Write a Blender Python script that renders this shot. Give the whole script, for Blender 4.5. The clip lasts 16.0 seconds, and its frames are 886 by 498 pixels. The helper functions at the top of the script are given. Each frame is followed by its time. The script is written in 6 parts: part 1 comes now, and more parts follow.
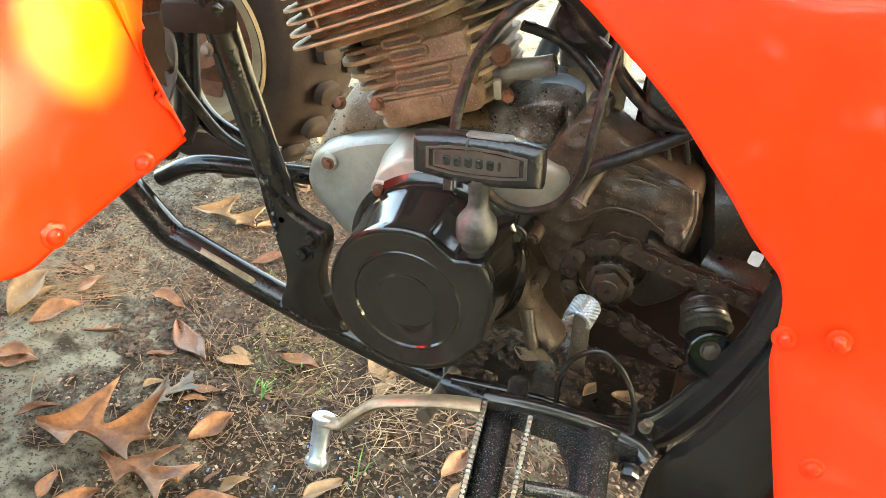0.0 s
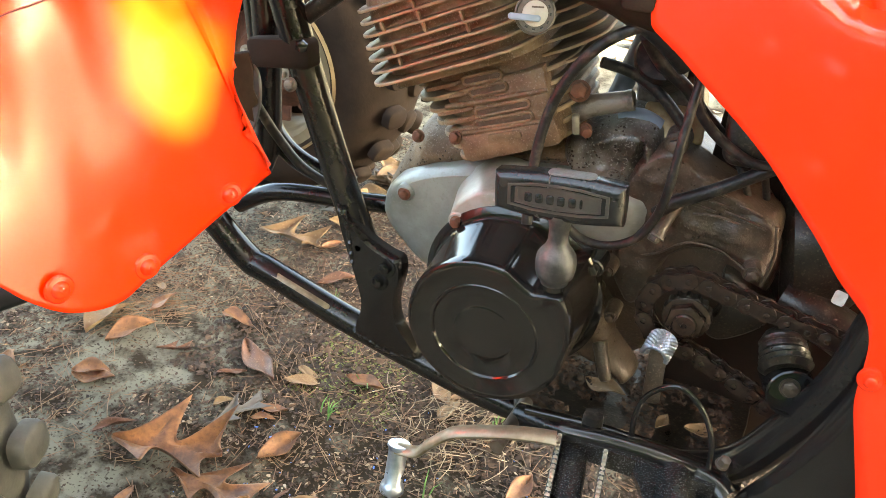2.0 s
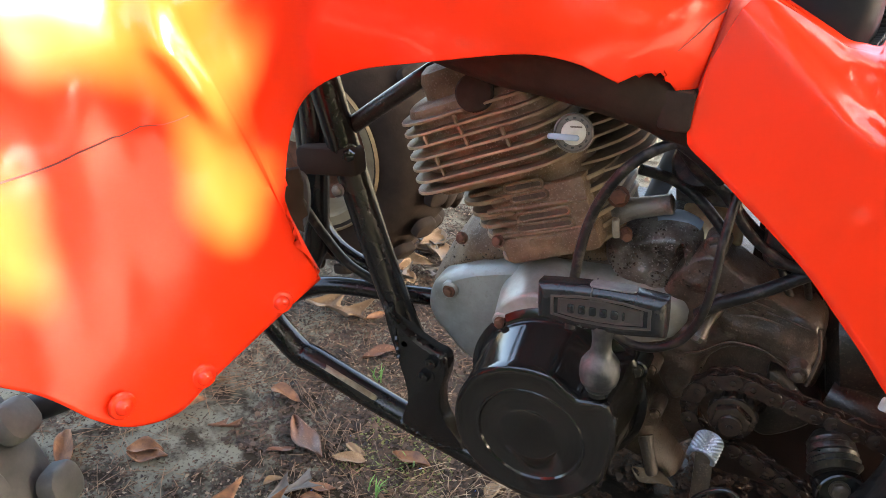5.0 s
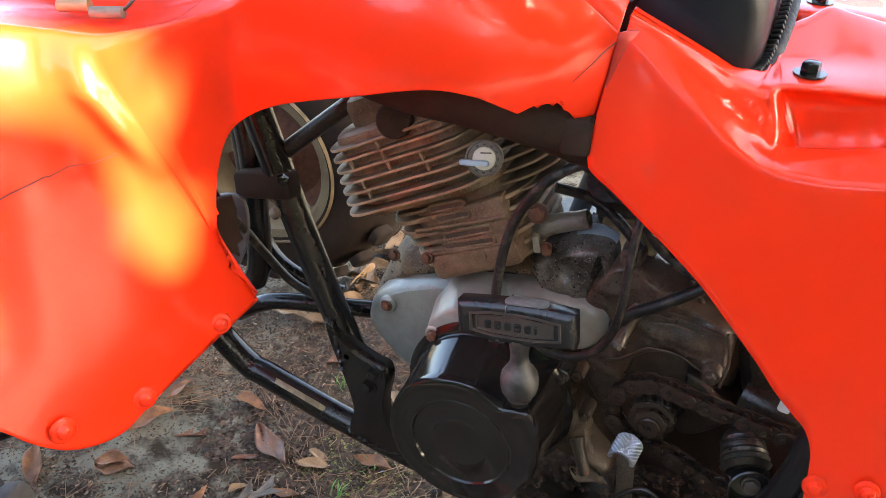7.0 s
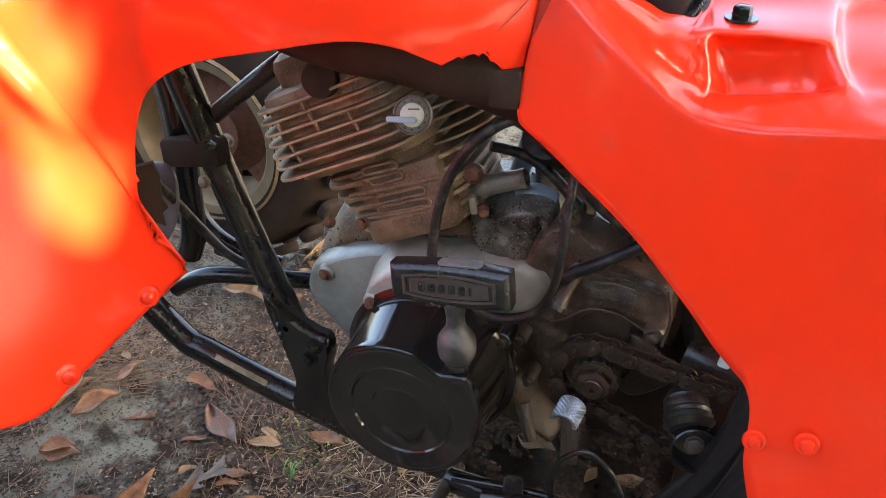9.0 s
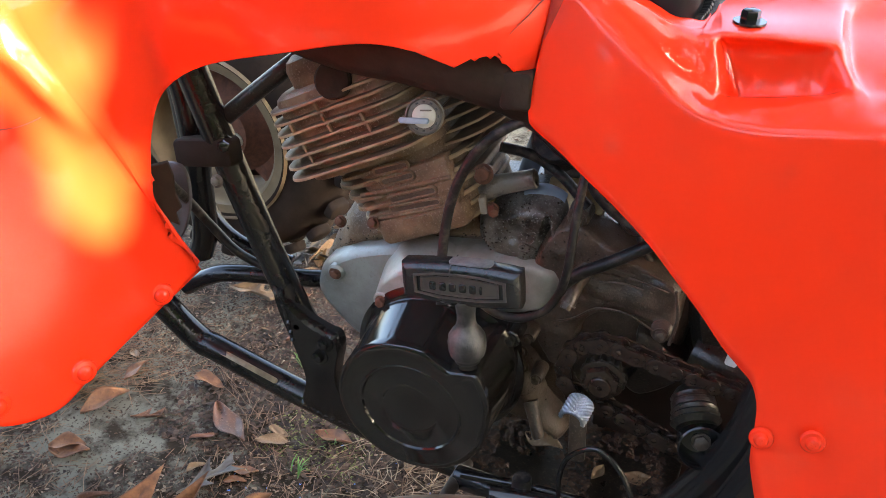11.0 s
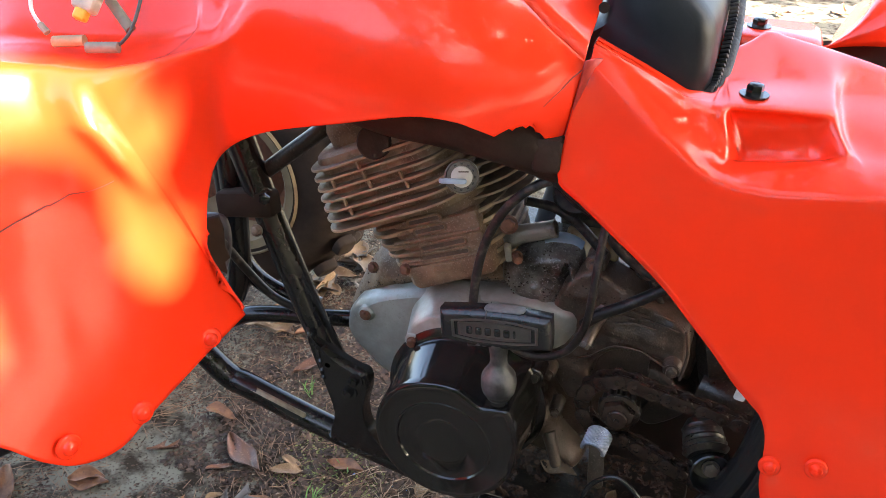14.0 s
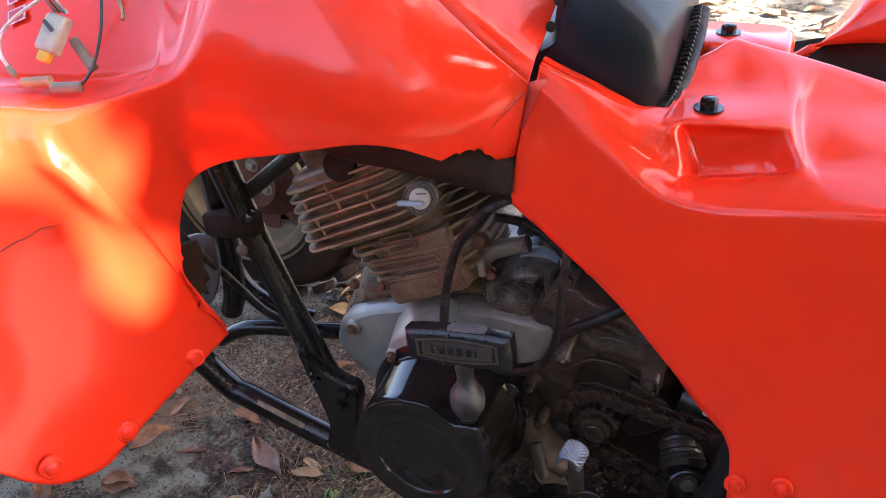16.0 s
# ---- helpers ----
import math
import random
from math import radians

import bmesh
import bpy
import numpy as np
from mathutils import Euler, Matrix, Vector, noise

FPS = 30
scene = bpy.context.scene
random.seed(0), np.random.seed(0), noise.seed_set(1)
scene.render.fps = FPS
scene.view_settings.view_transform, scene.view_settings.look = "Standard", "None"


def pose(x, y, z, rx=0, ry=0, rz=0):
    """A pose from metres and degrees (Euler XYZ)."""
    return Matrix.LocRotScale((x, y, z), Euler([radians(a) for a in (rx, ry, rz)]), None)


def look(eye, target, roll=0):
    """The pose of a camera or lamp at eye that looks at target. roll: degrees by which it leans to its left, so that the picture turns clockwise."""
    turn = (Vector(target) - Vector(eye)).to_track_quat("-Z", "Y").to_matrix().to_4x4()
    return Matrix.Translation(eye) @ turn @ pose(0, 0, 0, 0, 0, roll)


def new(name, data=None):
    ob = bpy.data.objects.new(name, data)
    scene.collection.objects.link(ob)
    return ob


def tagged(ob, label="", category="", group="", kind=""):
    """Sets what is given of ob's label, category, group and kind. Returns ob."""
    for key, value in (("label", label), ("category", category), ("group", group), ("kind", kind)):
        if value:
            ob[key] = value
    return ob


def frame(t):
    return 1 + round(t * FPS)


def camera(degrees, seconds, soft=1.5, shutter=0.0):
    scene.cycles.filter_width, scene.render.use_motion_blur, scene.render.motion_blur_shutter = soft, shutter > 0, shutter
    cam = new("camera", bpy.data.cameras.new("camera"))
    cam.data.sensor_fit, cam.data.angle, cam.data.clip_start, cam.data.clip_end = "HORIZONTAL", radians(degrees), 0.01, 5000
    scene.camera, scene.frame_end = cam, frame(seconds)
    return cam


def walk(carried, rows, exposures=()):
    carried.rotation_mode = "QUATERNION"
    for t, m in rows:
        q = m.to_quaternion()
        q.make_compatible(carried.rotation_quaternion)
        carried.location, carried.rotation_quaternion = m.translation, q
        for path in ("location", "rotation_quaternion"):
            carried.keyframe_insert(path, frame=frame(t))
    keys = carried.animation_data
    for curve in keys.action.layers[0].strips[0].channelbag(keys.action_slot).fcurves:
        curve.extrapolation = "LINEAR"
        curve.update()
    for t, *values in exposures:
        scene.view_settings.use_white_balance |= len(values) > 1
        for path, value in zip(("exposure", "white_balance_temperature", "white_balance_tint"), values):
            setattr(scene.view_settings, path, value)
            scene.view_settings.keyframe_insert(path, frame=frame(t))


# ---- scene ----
cam = camera(55.2, 16.0, soft=0.75)
PATH = [
    (0, (0.196, -0.61, 0.813), (-0.279, 0.982, -0.3), 6.1),
    (0.5, (0.19, -0.613, 0.811), (-0.313, 0.963, -0.314), 6.9),
    (1, (0.185, -0.618, 0.816), (-0.342, 0.946, -0.314), 6.4),
    (1.5, (0.182, -0.618, 0.812), (-0.364, 0.94, -0.317), 5.7),
    (2, (0.173, -0.618, 0.83), (-0.416, 0.946, -0.268), 4.5),
    (2.5, (0.167, -0.618, 0.849), (-0.466, 0.965, -0.198), 3.0),
    (3, (0.166, -0.611, 0.857), (-0.481, 0.98, -0.168), 3.1),
    (3.5, (0.165, -0.611, 0.869), (-0.499, 0.971, -0.16), 2.4),
    (4, (0.163, -0.615, 0.869), (-0.528, 0.954, -0.161), 1.3),
    (4.5, (0.16, -0.612, 0.873), (-0.545, 0.959, -0.144), 1.8),
    (7, (0.217, -0.605, 0.919), (-0.458, 0.969, -0.114), 0.4),
    (7.5, (0.23, -0.598, 0.918), (-0.431, 0.986, -0.109), 0.3),
    (8, (0.24, -0.593, 0.908), (-0.401, 0.997, -0.122), -0.2),
    (8.5, (0.241, -0.588, 0.905), (-0.379, 0.996, -0.148), -0.2),
    (9, (0.239, -0.585, 0.895), (-0.359, 0.996, -0.175), 0.2),
    (11.5, (0.233, -0.602, 0.9), (-0.374, 0.975, -0.171), 0.3),
    (12, (0.221, -0.61, 0.896), (-0.403, 0.956, -0.18), 0.6),
    (12.5, (0.212, -0.615, 0.898), (-0.414, 0.953, -0.174), 0.7),
    (13, (0.208, -0.629, 0.914), (-0.394, 0.956, -0.145), 0.6),
    (13.5, (0.213, -0.636, 0.942), (-0.343, 0.975, -0.104), 0.4),
    (14, (0.201, -0.65, 0.951), (-0.348, 0.975, -0.078), 1.0),
    (14.5, (0.2, -0.663, 0.971), (-0.407, 0.963, -0.023), 1.4),
    (15, (0.232, -0.647, 0.987), (-0.433, 0.971, 0.018), -0.5),
    (15.5, (0.259, -0.626, 0.986), (-0.448, 0.967, 0.005), -2.3),
    (16, (0.282, -0.61, 0.977), (-0.417, 0.94, -0.076), -3.3),
]
walk(cam, [(t, look(eye, target, roll)) for t, eye, target, roll in PATH],
     exposures=[(0.0, 5.38, 8900, -4), (1.5, 5.22, 8800, -3), (2.5, 4.84, 8000, 1), (3.5, 4.58, 7500, 3), (4.5, 4.38, 7300, 5), (7.0, 4.2, 7200, 7), (12.5, 4.3, 7000, 5), (13.5, 4.32, 7000, 4), (14.5, 3.87, 6800, 12), (16.0, 3.70, 6600, 17)])

# ---- world and sun ----
SUN_DIR = Vector((0.78, -0.27, 0.57)).normalized()
world = bpy.data.worlds.new("sky")
scene.world = world
world.use_nodes = True
wn = world.node_tree.nodes
sky = wn.new("ShaderNodeTexSky")
sky.sky_type, sky.sun_disc = "NISHITA", False
sky.air_density, sky.dust_density, sky.ozone_density = 0.7, 4.0, 0.3
sky.sun_elevation = math.asin(SUN_DIR.z)
sky.sun_rotation = math.atan2(SUN_DIR.x, SUN_DIR.y)
world.node_tree.links.new(sky.outputs[0], wn["Background"].inputs[0])
wn["Background"].inputs[1].default_value = 0.10
sun_data = bpy.data.lights.new("sun", "SUN")
sun_data.energy, sun_data.angle, sun_data.color = 5.0, radians(0.53), (1.0, 0.94, 0.84)
sun = new("sun", sun_data)
sun.matrix_world = look((0, 0, 6), Vector((0, 0, 6)) - SUN_DIR)


# ---- materials ----
def material(name, c1, c2, rough=0.5, metal=0.0, scale=20.0, fine=180.0, bump=0.15, coat=0.0, spread=0.12, contrast=(0.35, 0.65),
             c3=None, island=0.0, specular=0.5, alpha=1.0):
    """Two colours mixed by a coarse noise, a fine grain over both, and relief."""
    m = bpy.data.materials.new(name)
    m.use_nodes = True
    nt = m.node_tree
    n, link = nt.nodes, nt.links.new
    p = n["Principled BSDF"]
    co = n.new("ShaderNodeTexCoord").outputs["Object"]
    coarse = n.new("ShaderNodeTexNoise")
    coarse.inputs["Scale"].default_value, coarse.inputs["Detail"].default_value, coarse.inputs["Roughness"].default_value = scale, 8, 0.62
    grain = n.new("ShaderNodeTexNoise")
    grain.inputs["Scale"].default_value, grain.inputs["Detail"].default_value = fine, 4
    link(co, coarse.inputs["Vector"]), link(co, grain.inputs["Vector"])
    ramp = n.new("ShaderNodeMapRange")
    ramp.inputs[1].default_value, ramp.inputs[2].default_value = contrast
    link(coarse.outputs[0], ramp.inputs[0])
    mix = n.new("ShaderNodeMix")
    mix.data_type = "RGBA"
    mix.inputs["A"].default_value, mix.inputs["B"].default_value = (*c1, 1), (*c2, 1)
    link(ramp.outputs[0], mix.inputs["Factor"])
    colour = mix.outputs["Result"]
    if c3:
        fleck = n.new("ShaderNodeMapRange")
        fleck.inputs[1].default_value, fleck.inputs[2].default_value = 0.58, 0.66
        link(grain.outputs[0], fleck.inputs[0])
        m3 = n.new("ShaderNodeMix")
        m3.data_type = "RGBA"
        m3.inputs["B"].default_value = (*c3, 1)
        link(fleck.outputs[0], m3.inputs["Factor"]), link(colour, m3.inputs["A"])
        colour = m3.outputs["Result"]
    if island:
        geo = n.new("ShaderNodeNewGeometry")
        hsv = n.new("ShaderNodeHueSaturation")
        br = n.new("ShaderNodeMapRange")
        br.inputs[3].default_value, br.inputs[4].default_value = 1 - island, 1 + island
        link(geo.outputs["Random Per Island"], br.inputs[0]), link(br.outputs[0], hsv.inputs["Value"]), link(colour, hsv.inputs["Color"])
        colour = hsv.outputs["Color"]
    link(colour, p.inputs["Base Color"])
    rr = n.new("ShaderNodeMapRange")
    rr.inputs[3].default_value, rr.inputs[4].default_value = max(0.03, rough - spread), min(1.0, rough + spread)
    link(coarse.outputs[0], rr.inputs[0]), link(rr.outputs[0], p.inputs["Roughness"])
    p.inputs["Metallic"].default_value = metal
    p.inputs["Coat Weight"].default_value, p.inputs["Coat Roughness"].default_value = coat, 0.06
    p.inputs["Specular IOR Level"].default_value = specular
    if bump:
        add = n.new("ShaderNodeMath")
        add.operation = "MULTIPLY_ADD"
        add.inputs[1].default_value = 0.35
        b = n.new("ShaderNodeBump")
        b.inputs["Strength"].default_value, b.inputs["Distance"].default_value = bump, 0.002
        link(grain.outputs[0], add.inputs[0]), link(coarse.outputs[0], add.inputs[2])
        link(add.outputs[0], b.inputs["Height"]), link(b.outputs[0], p.inputs["Normal"])
    return m


RED = material("red_plastic", (0.93, 0.034, 0.0085), (0.88, 0.033, 0.0095), 0.24, 0, 9, 260, 0.02, 0.50, 0.06, specular=0.30)
SHADED_RED = material("shaded_red", (0.55, 0.03, 0.02), (0.42, 0.02, 0.015), 0.5, 0, 30, 260, 0.1)
CRACK = material("crack_line", (0.25, 0.012, 0.012), (0.12, 0.008, 0.008), 0.7, 0, 60, 300, 0.1)
BLACK = material("black_paint", (0.009, 0.0082, 0.0080), (0.015, 0.0132, 0.012), 0.12, 0, 26, 420, 0.03, 0.0, 0.05, c3=(0.009, 0.0085, 0.008), specular=0.5)
FRAME = material("frame_paint", (0.010, 0.009, 0.0095), (0.018, 0.015, 0.013), 0.20, 0, 30, 300, 0.08, 0.0, 0.10, c3=(0.016, 0.014, 0.012), specular=0.45)
SCUFF = material("bare_steel_scuff", (0.34, 0.27, 0.17), (0.16, 0.12, 0.08), 0.45, 0.6, 60, 300, 0.3)
GREASE = material("greasy_black", (0.008, 0.0065, 0.005), (0.030, 0.022, 0.016), 0.34, 0.1, 60, 420, 0.5, 0.15, 0.2, c3=(0.06, 0.046, 0.034))
RUBBER = material("rubber_hose", (0.010, 0.009, 0.009), (0.075, 0.060, 0.050), 0.42, 0, 70, 300, 0.6, spread=0.15, contrast=(0.50, 0.70), specular=0.3)
HANDLE = material("handle_plastic", (0.012, 0.0118, 0.0132), (0.026, 0.0245, 0.025), 0.24, 0, 40, 300, 0.15, spread=0.12, contrast=(0.45, 0.75))
PANEL = material("worn_panel", (0.060, 0.050, 0.042), (0.035, 0.029, 0.025), 0.5, 0, 60, 300, 0.3)
CHAINMETAL = material("oily_chain", (0.052, 0.031, 0.022), (0.020, 0.012, 0.009), 0.24, 0.25, 120, 500, 0.15, spread=0.14)
MOSS = material("moss", (0.10, 0.12, 0.03), (0.15, 0.15, 0.05), 0.9, 0, 40, 300, 0, island=0.4)
BLUECHIP = material("blue_speck", (0.05, 0.16, 0.50), (0.08, 0.2, 0.6), 0.6, 0, 40, 300, 0, island=0.3)
SCRAPED = material("scraped_plastic", (0.15, 0.148, 0.150), (0.07, 0.068, 0.068), 0.45, 0, 70, 300, 0.3)
BULB = material("chalky_rubber", (0.018, 0.018, 0.019), (0.085, 0.080, 0.076), 0.44, 0, 60, 300, 0.4, spread=0.15, contrast=(0.42, 0.62), specular=0.45)
CAST = material("dirty_alloy", (0.19, 0.160, 0.130), (0.040, 0.027, 0.019), 0.42, 0.1, 34, 420, 0.7, contrast=(0.42, 0.58))
HUMP = material("worn_hump_alloy", (0.135, 0.118, 0.098), (0.038, 0.028, 0.021), 0.36, 0.25, 48, 520, 0.5, contrast=(0.40, 0.62), c3=(0.19, 0.18, 0.165))
DARKCAST = material("oily_alloy", (0.084, 0.054, 0.037), (0.036, 0.022, 0.014), 0.40, 0.05, 42, 520, 0.8, 0.12, 0.2, contrast=(0.36, 0.66), c3=(0.100, 0.070, 0.050))
RUSTCAST = material("rusty_alloy", (0.205, 0.130, 0.072), (0.105, 0.060, 0.031), 0.58, 0.05, 32, 600, 0.8, contrast=(0.38, 0.60), c3=(0.21, 0.15, 0.108))
SILVER = material("silver_cover", (0.335, 0.332, 0.302), (0.165, 0.150, 0.122), 0.36, 0.25, 22, 320, 0.2, contrast=(0.40, 0.75), c3=(0.28, 0.265, 0.235))
LEVERSTEEL = material("brown_steel", (0.30, 0.25, 0.175), (0.17, 0.13, 0.085), 0.38, 0.45, 45, 260, 0.3)
CHROME = material("worn_steel", (0.42, 0.38, 0.31), (0.27, 0.23, 0.17), 0.40, 0.45, 40, 200, 0.25)
BRIGHT = material("bright_knurl", (0.50, 0.54, 0.62), (0.3, 0.33, 0.40), 0.3, 0.85, 50, 300, 0.05)
RUST = material("rust", (0.16, 0.06, 0.03), (0.09, 0.035, 0.02), 0.75, 0.1, 90, 300, 0.7)
# scuffed peg steel; its pale flecks paint in glints of the sky
PEGBLACK = material("scuffed_glint_flecked_steel", (0.010, 0.010, 0.011), (0.018, 0.017, 0.017), 0.24, 0, 40, 900, 0.3, 0.0, 0.12, c3=(0.10, 0.105, 0.11), specular=0.8)
BOLTZINC = material("yellow_zinc", (0.36, 0.27, 0.15), (0.24, 0.14, 0.07), 0.5, 0.6, 90, 300, 0.4)
RIM = material("cream_rim", (0.19, 0.14, 0.078), (0.12, 0.082, 0.044), 0.45, 0, 20, 200, 0.2)
TYRE = material("tyre_rubber", (0.019, 0.0125, 0.0095), (0.034, 0.023, 0.017), 0.8, 0, 18, 200, 0.5, specular=0.12)
GREYRUBBER = material("dusty_tyre", (0.035, 0.036, 0.034), (0.085, 0.082, 0.072), 0.6, 0, 25, 220, 0.5)
AIRBOX = material("grey_plastic", (0.008, 0.010, 0.014), (0.014, 0.016, 0.020), 0.36, 0, 14, 260, 0.15, spread=0.10, specular=0.25)
BLUEPIPE = material("pale_blue_plastic", (0.21, 0.26, 0.32), (0.15, 0.18, 0.22), 0.4, 0, 20, 200, 0.1)
WHITE = material("pale_gap_white", (0.72, 0.72, 0.68), (0.5, 0.48, 0.42), 0.5, 0, 120, 400, 0.1)
PINK = material("decal_pink", (0.75, 0.55, 0.60), (0.68, 0.48, 0.52), 0.4, 0, 60, 300, 0.02)
DECALRED = material("decal_crimson", (0.55, 0.03, 0.07), (0.5, 0.03, 0.06), 0.4, 0, 60, 300, 0.02)
BLUE = material("decal_blue", (0.03, 0.03, 0.30), (0.04, 0.035, 0.24), 0.4, 0, 60, 300, 0.02)
CREAM = material("dirty_cream_plastic", (0.30, 0.25, 0.18), (0.17, 0.13, 0.085), 0.55, 0, 80, 300, 0.3)
CONNECTOR = material("grey_connector", (0.46, 0.44, 0.38), (0.34, 0.32, 0.27), 0.5, 0, 60, 300, 0.1)
YELLOW = material("yellow_terminal", (0.75, 0.50, 0.05), (0.6, 0.36, 0.04), 0.5, 0, 60, 300, 0.1)
SLEEVE = material("grey_sleeve", (0.16, 0.15, 0.12), (0.25, 0.23, 0.19), 0.6, 0, 60, 300, 0.2)
W_WHITE = material("wire_white", (0.70, 0.68, 0.64), (0.5, 0.46, 0.42), 0.5, 0, 80, 300, 0.1)
W_BLUE = material("wire_blue", (0.08, 0.20, 0.50), (0.07, 0.16, 0.40), 0.5, 0, 80, 300, 0.1)
W_ORANGE = material("wire_orange", (0.60, 0.22, 0.05), (0.5, 0.18, 0.05), 0.5, 0, 80, 300, 0.1)
W_BLACK = material("wire_black", (0.03, 0.03, 0.03), (0.06, 0.055, 0.05), 0.5, 0, 80, 300, 0.1)
W_TAN = material("wire_tan", (0.45, 0.34, 0.20), (0.35, 0.25, 0.14), 0.5, 0, 80, 300, 0.1)
SAND = material("sandy_ground", (0.172, 0.158, 0.122), (0.032, 0.023, 0.0155), 0.95, 0, 19, 230, 1.0, specular=0.1, contrast=(0.42, 0.57), c3=(0.040, 0.030, 0.021))
LEAF = material("dry_leaf", (0.25, 0.108, 0.043), (0.115, 0.048, 0.024), 0.6, 0, 45, 240, 0.5, contrast=(0.38, 0.62), c3=(0.15, 0.066, 0.032))
PALELEAF = material("bleached_leaf", (0.235, 0.145, 0.075), (0.15, 0.086, 0.045), 0.7, 0, 30, 240, 0.3, c3=(0.26, 0.17, 0.10))
DARKLEAF = material("rotting_leaf", (0.15, 0.062, 0.032), (0.085, 0.036, 0.022), 0.55, 0, 30, 240, 0.4, c3=(0.20, 0.10, 0.055))
# the soil colour goes darker towards the bike, paler beyond about .8 m
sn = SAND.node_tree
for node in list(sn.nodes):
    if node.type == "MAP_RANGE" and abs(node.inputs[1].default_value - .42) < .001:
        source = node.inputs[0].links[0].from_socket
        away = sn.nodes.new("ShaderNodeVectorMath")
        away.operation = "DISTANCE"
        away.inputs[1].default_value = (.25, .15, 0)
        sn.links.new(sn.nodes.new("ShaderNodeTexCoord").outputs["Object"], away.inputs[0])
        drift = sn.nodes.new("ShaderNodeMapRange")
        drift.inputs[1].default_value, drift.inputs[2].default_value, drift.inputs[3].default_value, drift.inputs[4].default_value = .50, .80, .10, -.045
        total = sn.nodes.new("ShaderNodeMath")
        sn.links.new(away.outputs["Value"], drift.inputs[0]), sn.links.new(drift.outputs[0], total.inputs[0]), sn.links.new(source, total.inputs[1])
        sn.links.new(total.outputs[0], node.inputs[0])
GREYLEAF = material("grey_leaf", (0.155, 0.135, 0.118), (0.095, 0.078, 0.066), 0.8, 0, 30, 240, 0.3)
NEEDLE = material("pine_needle", (0.15, 0.072, 0.037), (0.20, 0.128, 0.072), 0.7, 0, 40, 300, 0, island=0.45)
CHIPS = material("litter_chips", (0.11, 0.066, 0.040), (0.27, 0.205, 0.14), 0.85, 0, 45, 300, 0, island=0.65)
DARKCHIPS = material("litter_soil", (0.034, 0.020, 0.013), (0.084, 0.048, 0.030), 0.9, 0, 45, 300, 0, island=0.6)
GRASS = material("green_blade", (0.08, 0.20, 0.04), (0.14, 0.26, 0.06), 0.5, 0, 40, 300, 0, island=0.3)
TAPMETAL = material("tap_alloy", (0.13, 0.105, 0.085), (0.075, 0.058, 0.045), 0.45, 0.4, 60, 300, 0.3)
LEVER = material("lever_plastic", (0.24, 0.31, 0.39), (0.17, 0.22, 0.28), 0.4, 0, 60, 300, 0.2)
CRUST = material("dry_dirt", (0.066, 0.044, 0.030), (0.030, 0.019, 0.013), 0.9, 0, 60, 400, 0, island=0.6)
FOLIAGE = material("tree_leaf", (0.05, 0.10, 0.025), (0.08, 0.13, 0.035), 0.5, 0, 10, 100, 0, island=0.3)
BARK = material("bark", (0.13, 0.10, 0.075), (0.07, 0.052, 0.04), 0.9, 0, 12, 80, 1.0)
DARKRUBBER = material("dark_rubber", (0.024, 0.015, 0.0115), (0.038, 0.024, 0.018), 0.75, 0, 50, 420, 0.4, 0.0, 0.2, specular=0.12)
FINEDGE = material("pale_fin_edge", (0.32, 0.220, 0.125), (0.18, 0.115, 0.064), 0.6, 0.1, 45, 500, 0.5, contrast=(0.35, 0.65))
FINFACE = material("fin_face", (0.150, 0.098, 0.056), (0.075, 0.047, 0.028), 0.6, 0.1, 40, 420, 0.5)
GREYPLATE = material("grey_blue_plastic", (0.10, 0.105, 0.115), (0.06, 0.06, 0.065), 0.4, 0, 40, 300, 0.2)
WOOD = material("weathered_plank", (0.42, 0.31, 0.19), (0.30, 0.21, 0.12), 0.8, 0, 12, 90, 0.5)


# ---- mesh helpers ----
def part(name, bm, mat, parent=None, label="", smooth=38):
    me = bpy.data.meshes.new(name)
    bmesh.ops.recalc_face_normals(bm, faces=bm.faces)
    bm.to_mesh(me)
    bm.free()
    me.materials.append(mat)
    if smooth:
        me.shade_smooth()
        me.set_sharp_from_angle(angle=radians(smooth))
    ob = new(name, me)
    ob.parent = parent
    if label:
        ob["label"] = label
    return ob


def solid(ob, thickness, offset=-1.0):
    m = ob.modifiers.new("thickness", "SOLIDIFY")
    m.thickness, m.offset = thickness, offset
    return ob


def spline(pts, steps=8, closed=False):
    """Points on a smooth curve through pts."""
    pts = [Vector(p) for p in pts]
    n = len(pts)
    out = []
    for i in range(n if closed else n - 1):
        a, b, c, d = (pts[(i + k) % n] if closed else pts[min(max(i + k, 0), n - 1)] for k in (-1, 0, 1, 2))
        for s in range(steps):
            t = s / steps
            out.append(0.5 * (2 * b + (c - a) * t + (2 * a - 5 * b + 4 * c - d) * t * t + (3 * b - a - 3 * c + d) * t ** 3))
    if not closed:
        out.append(pts[-1])
    return out


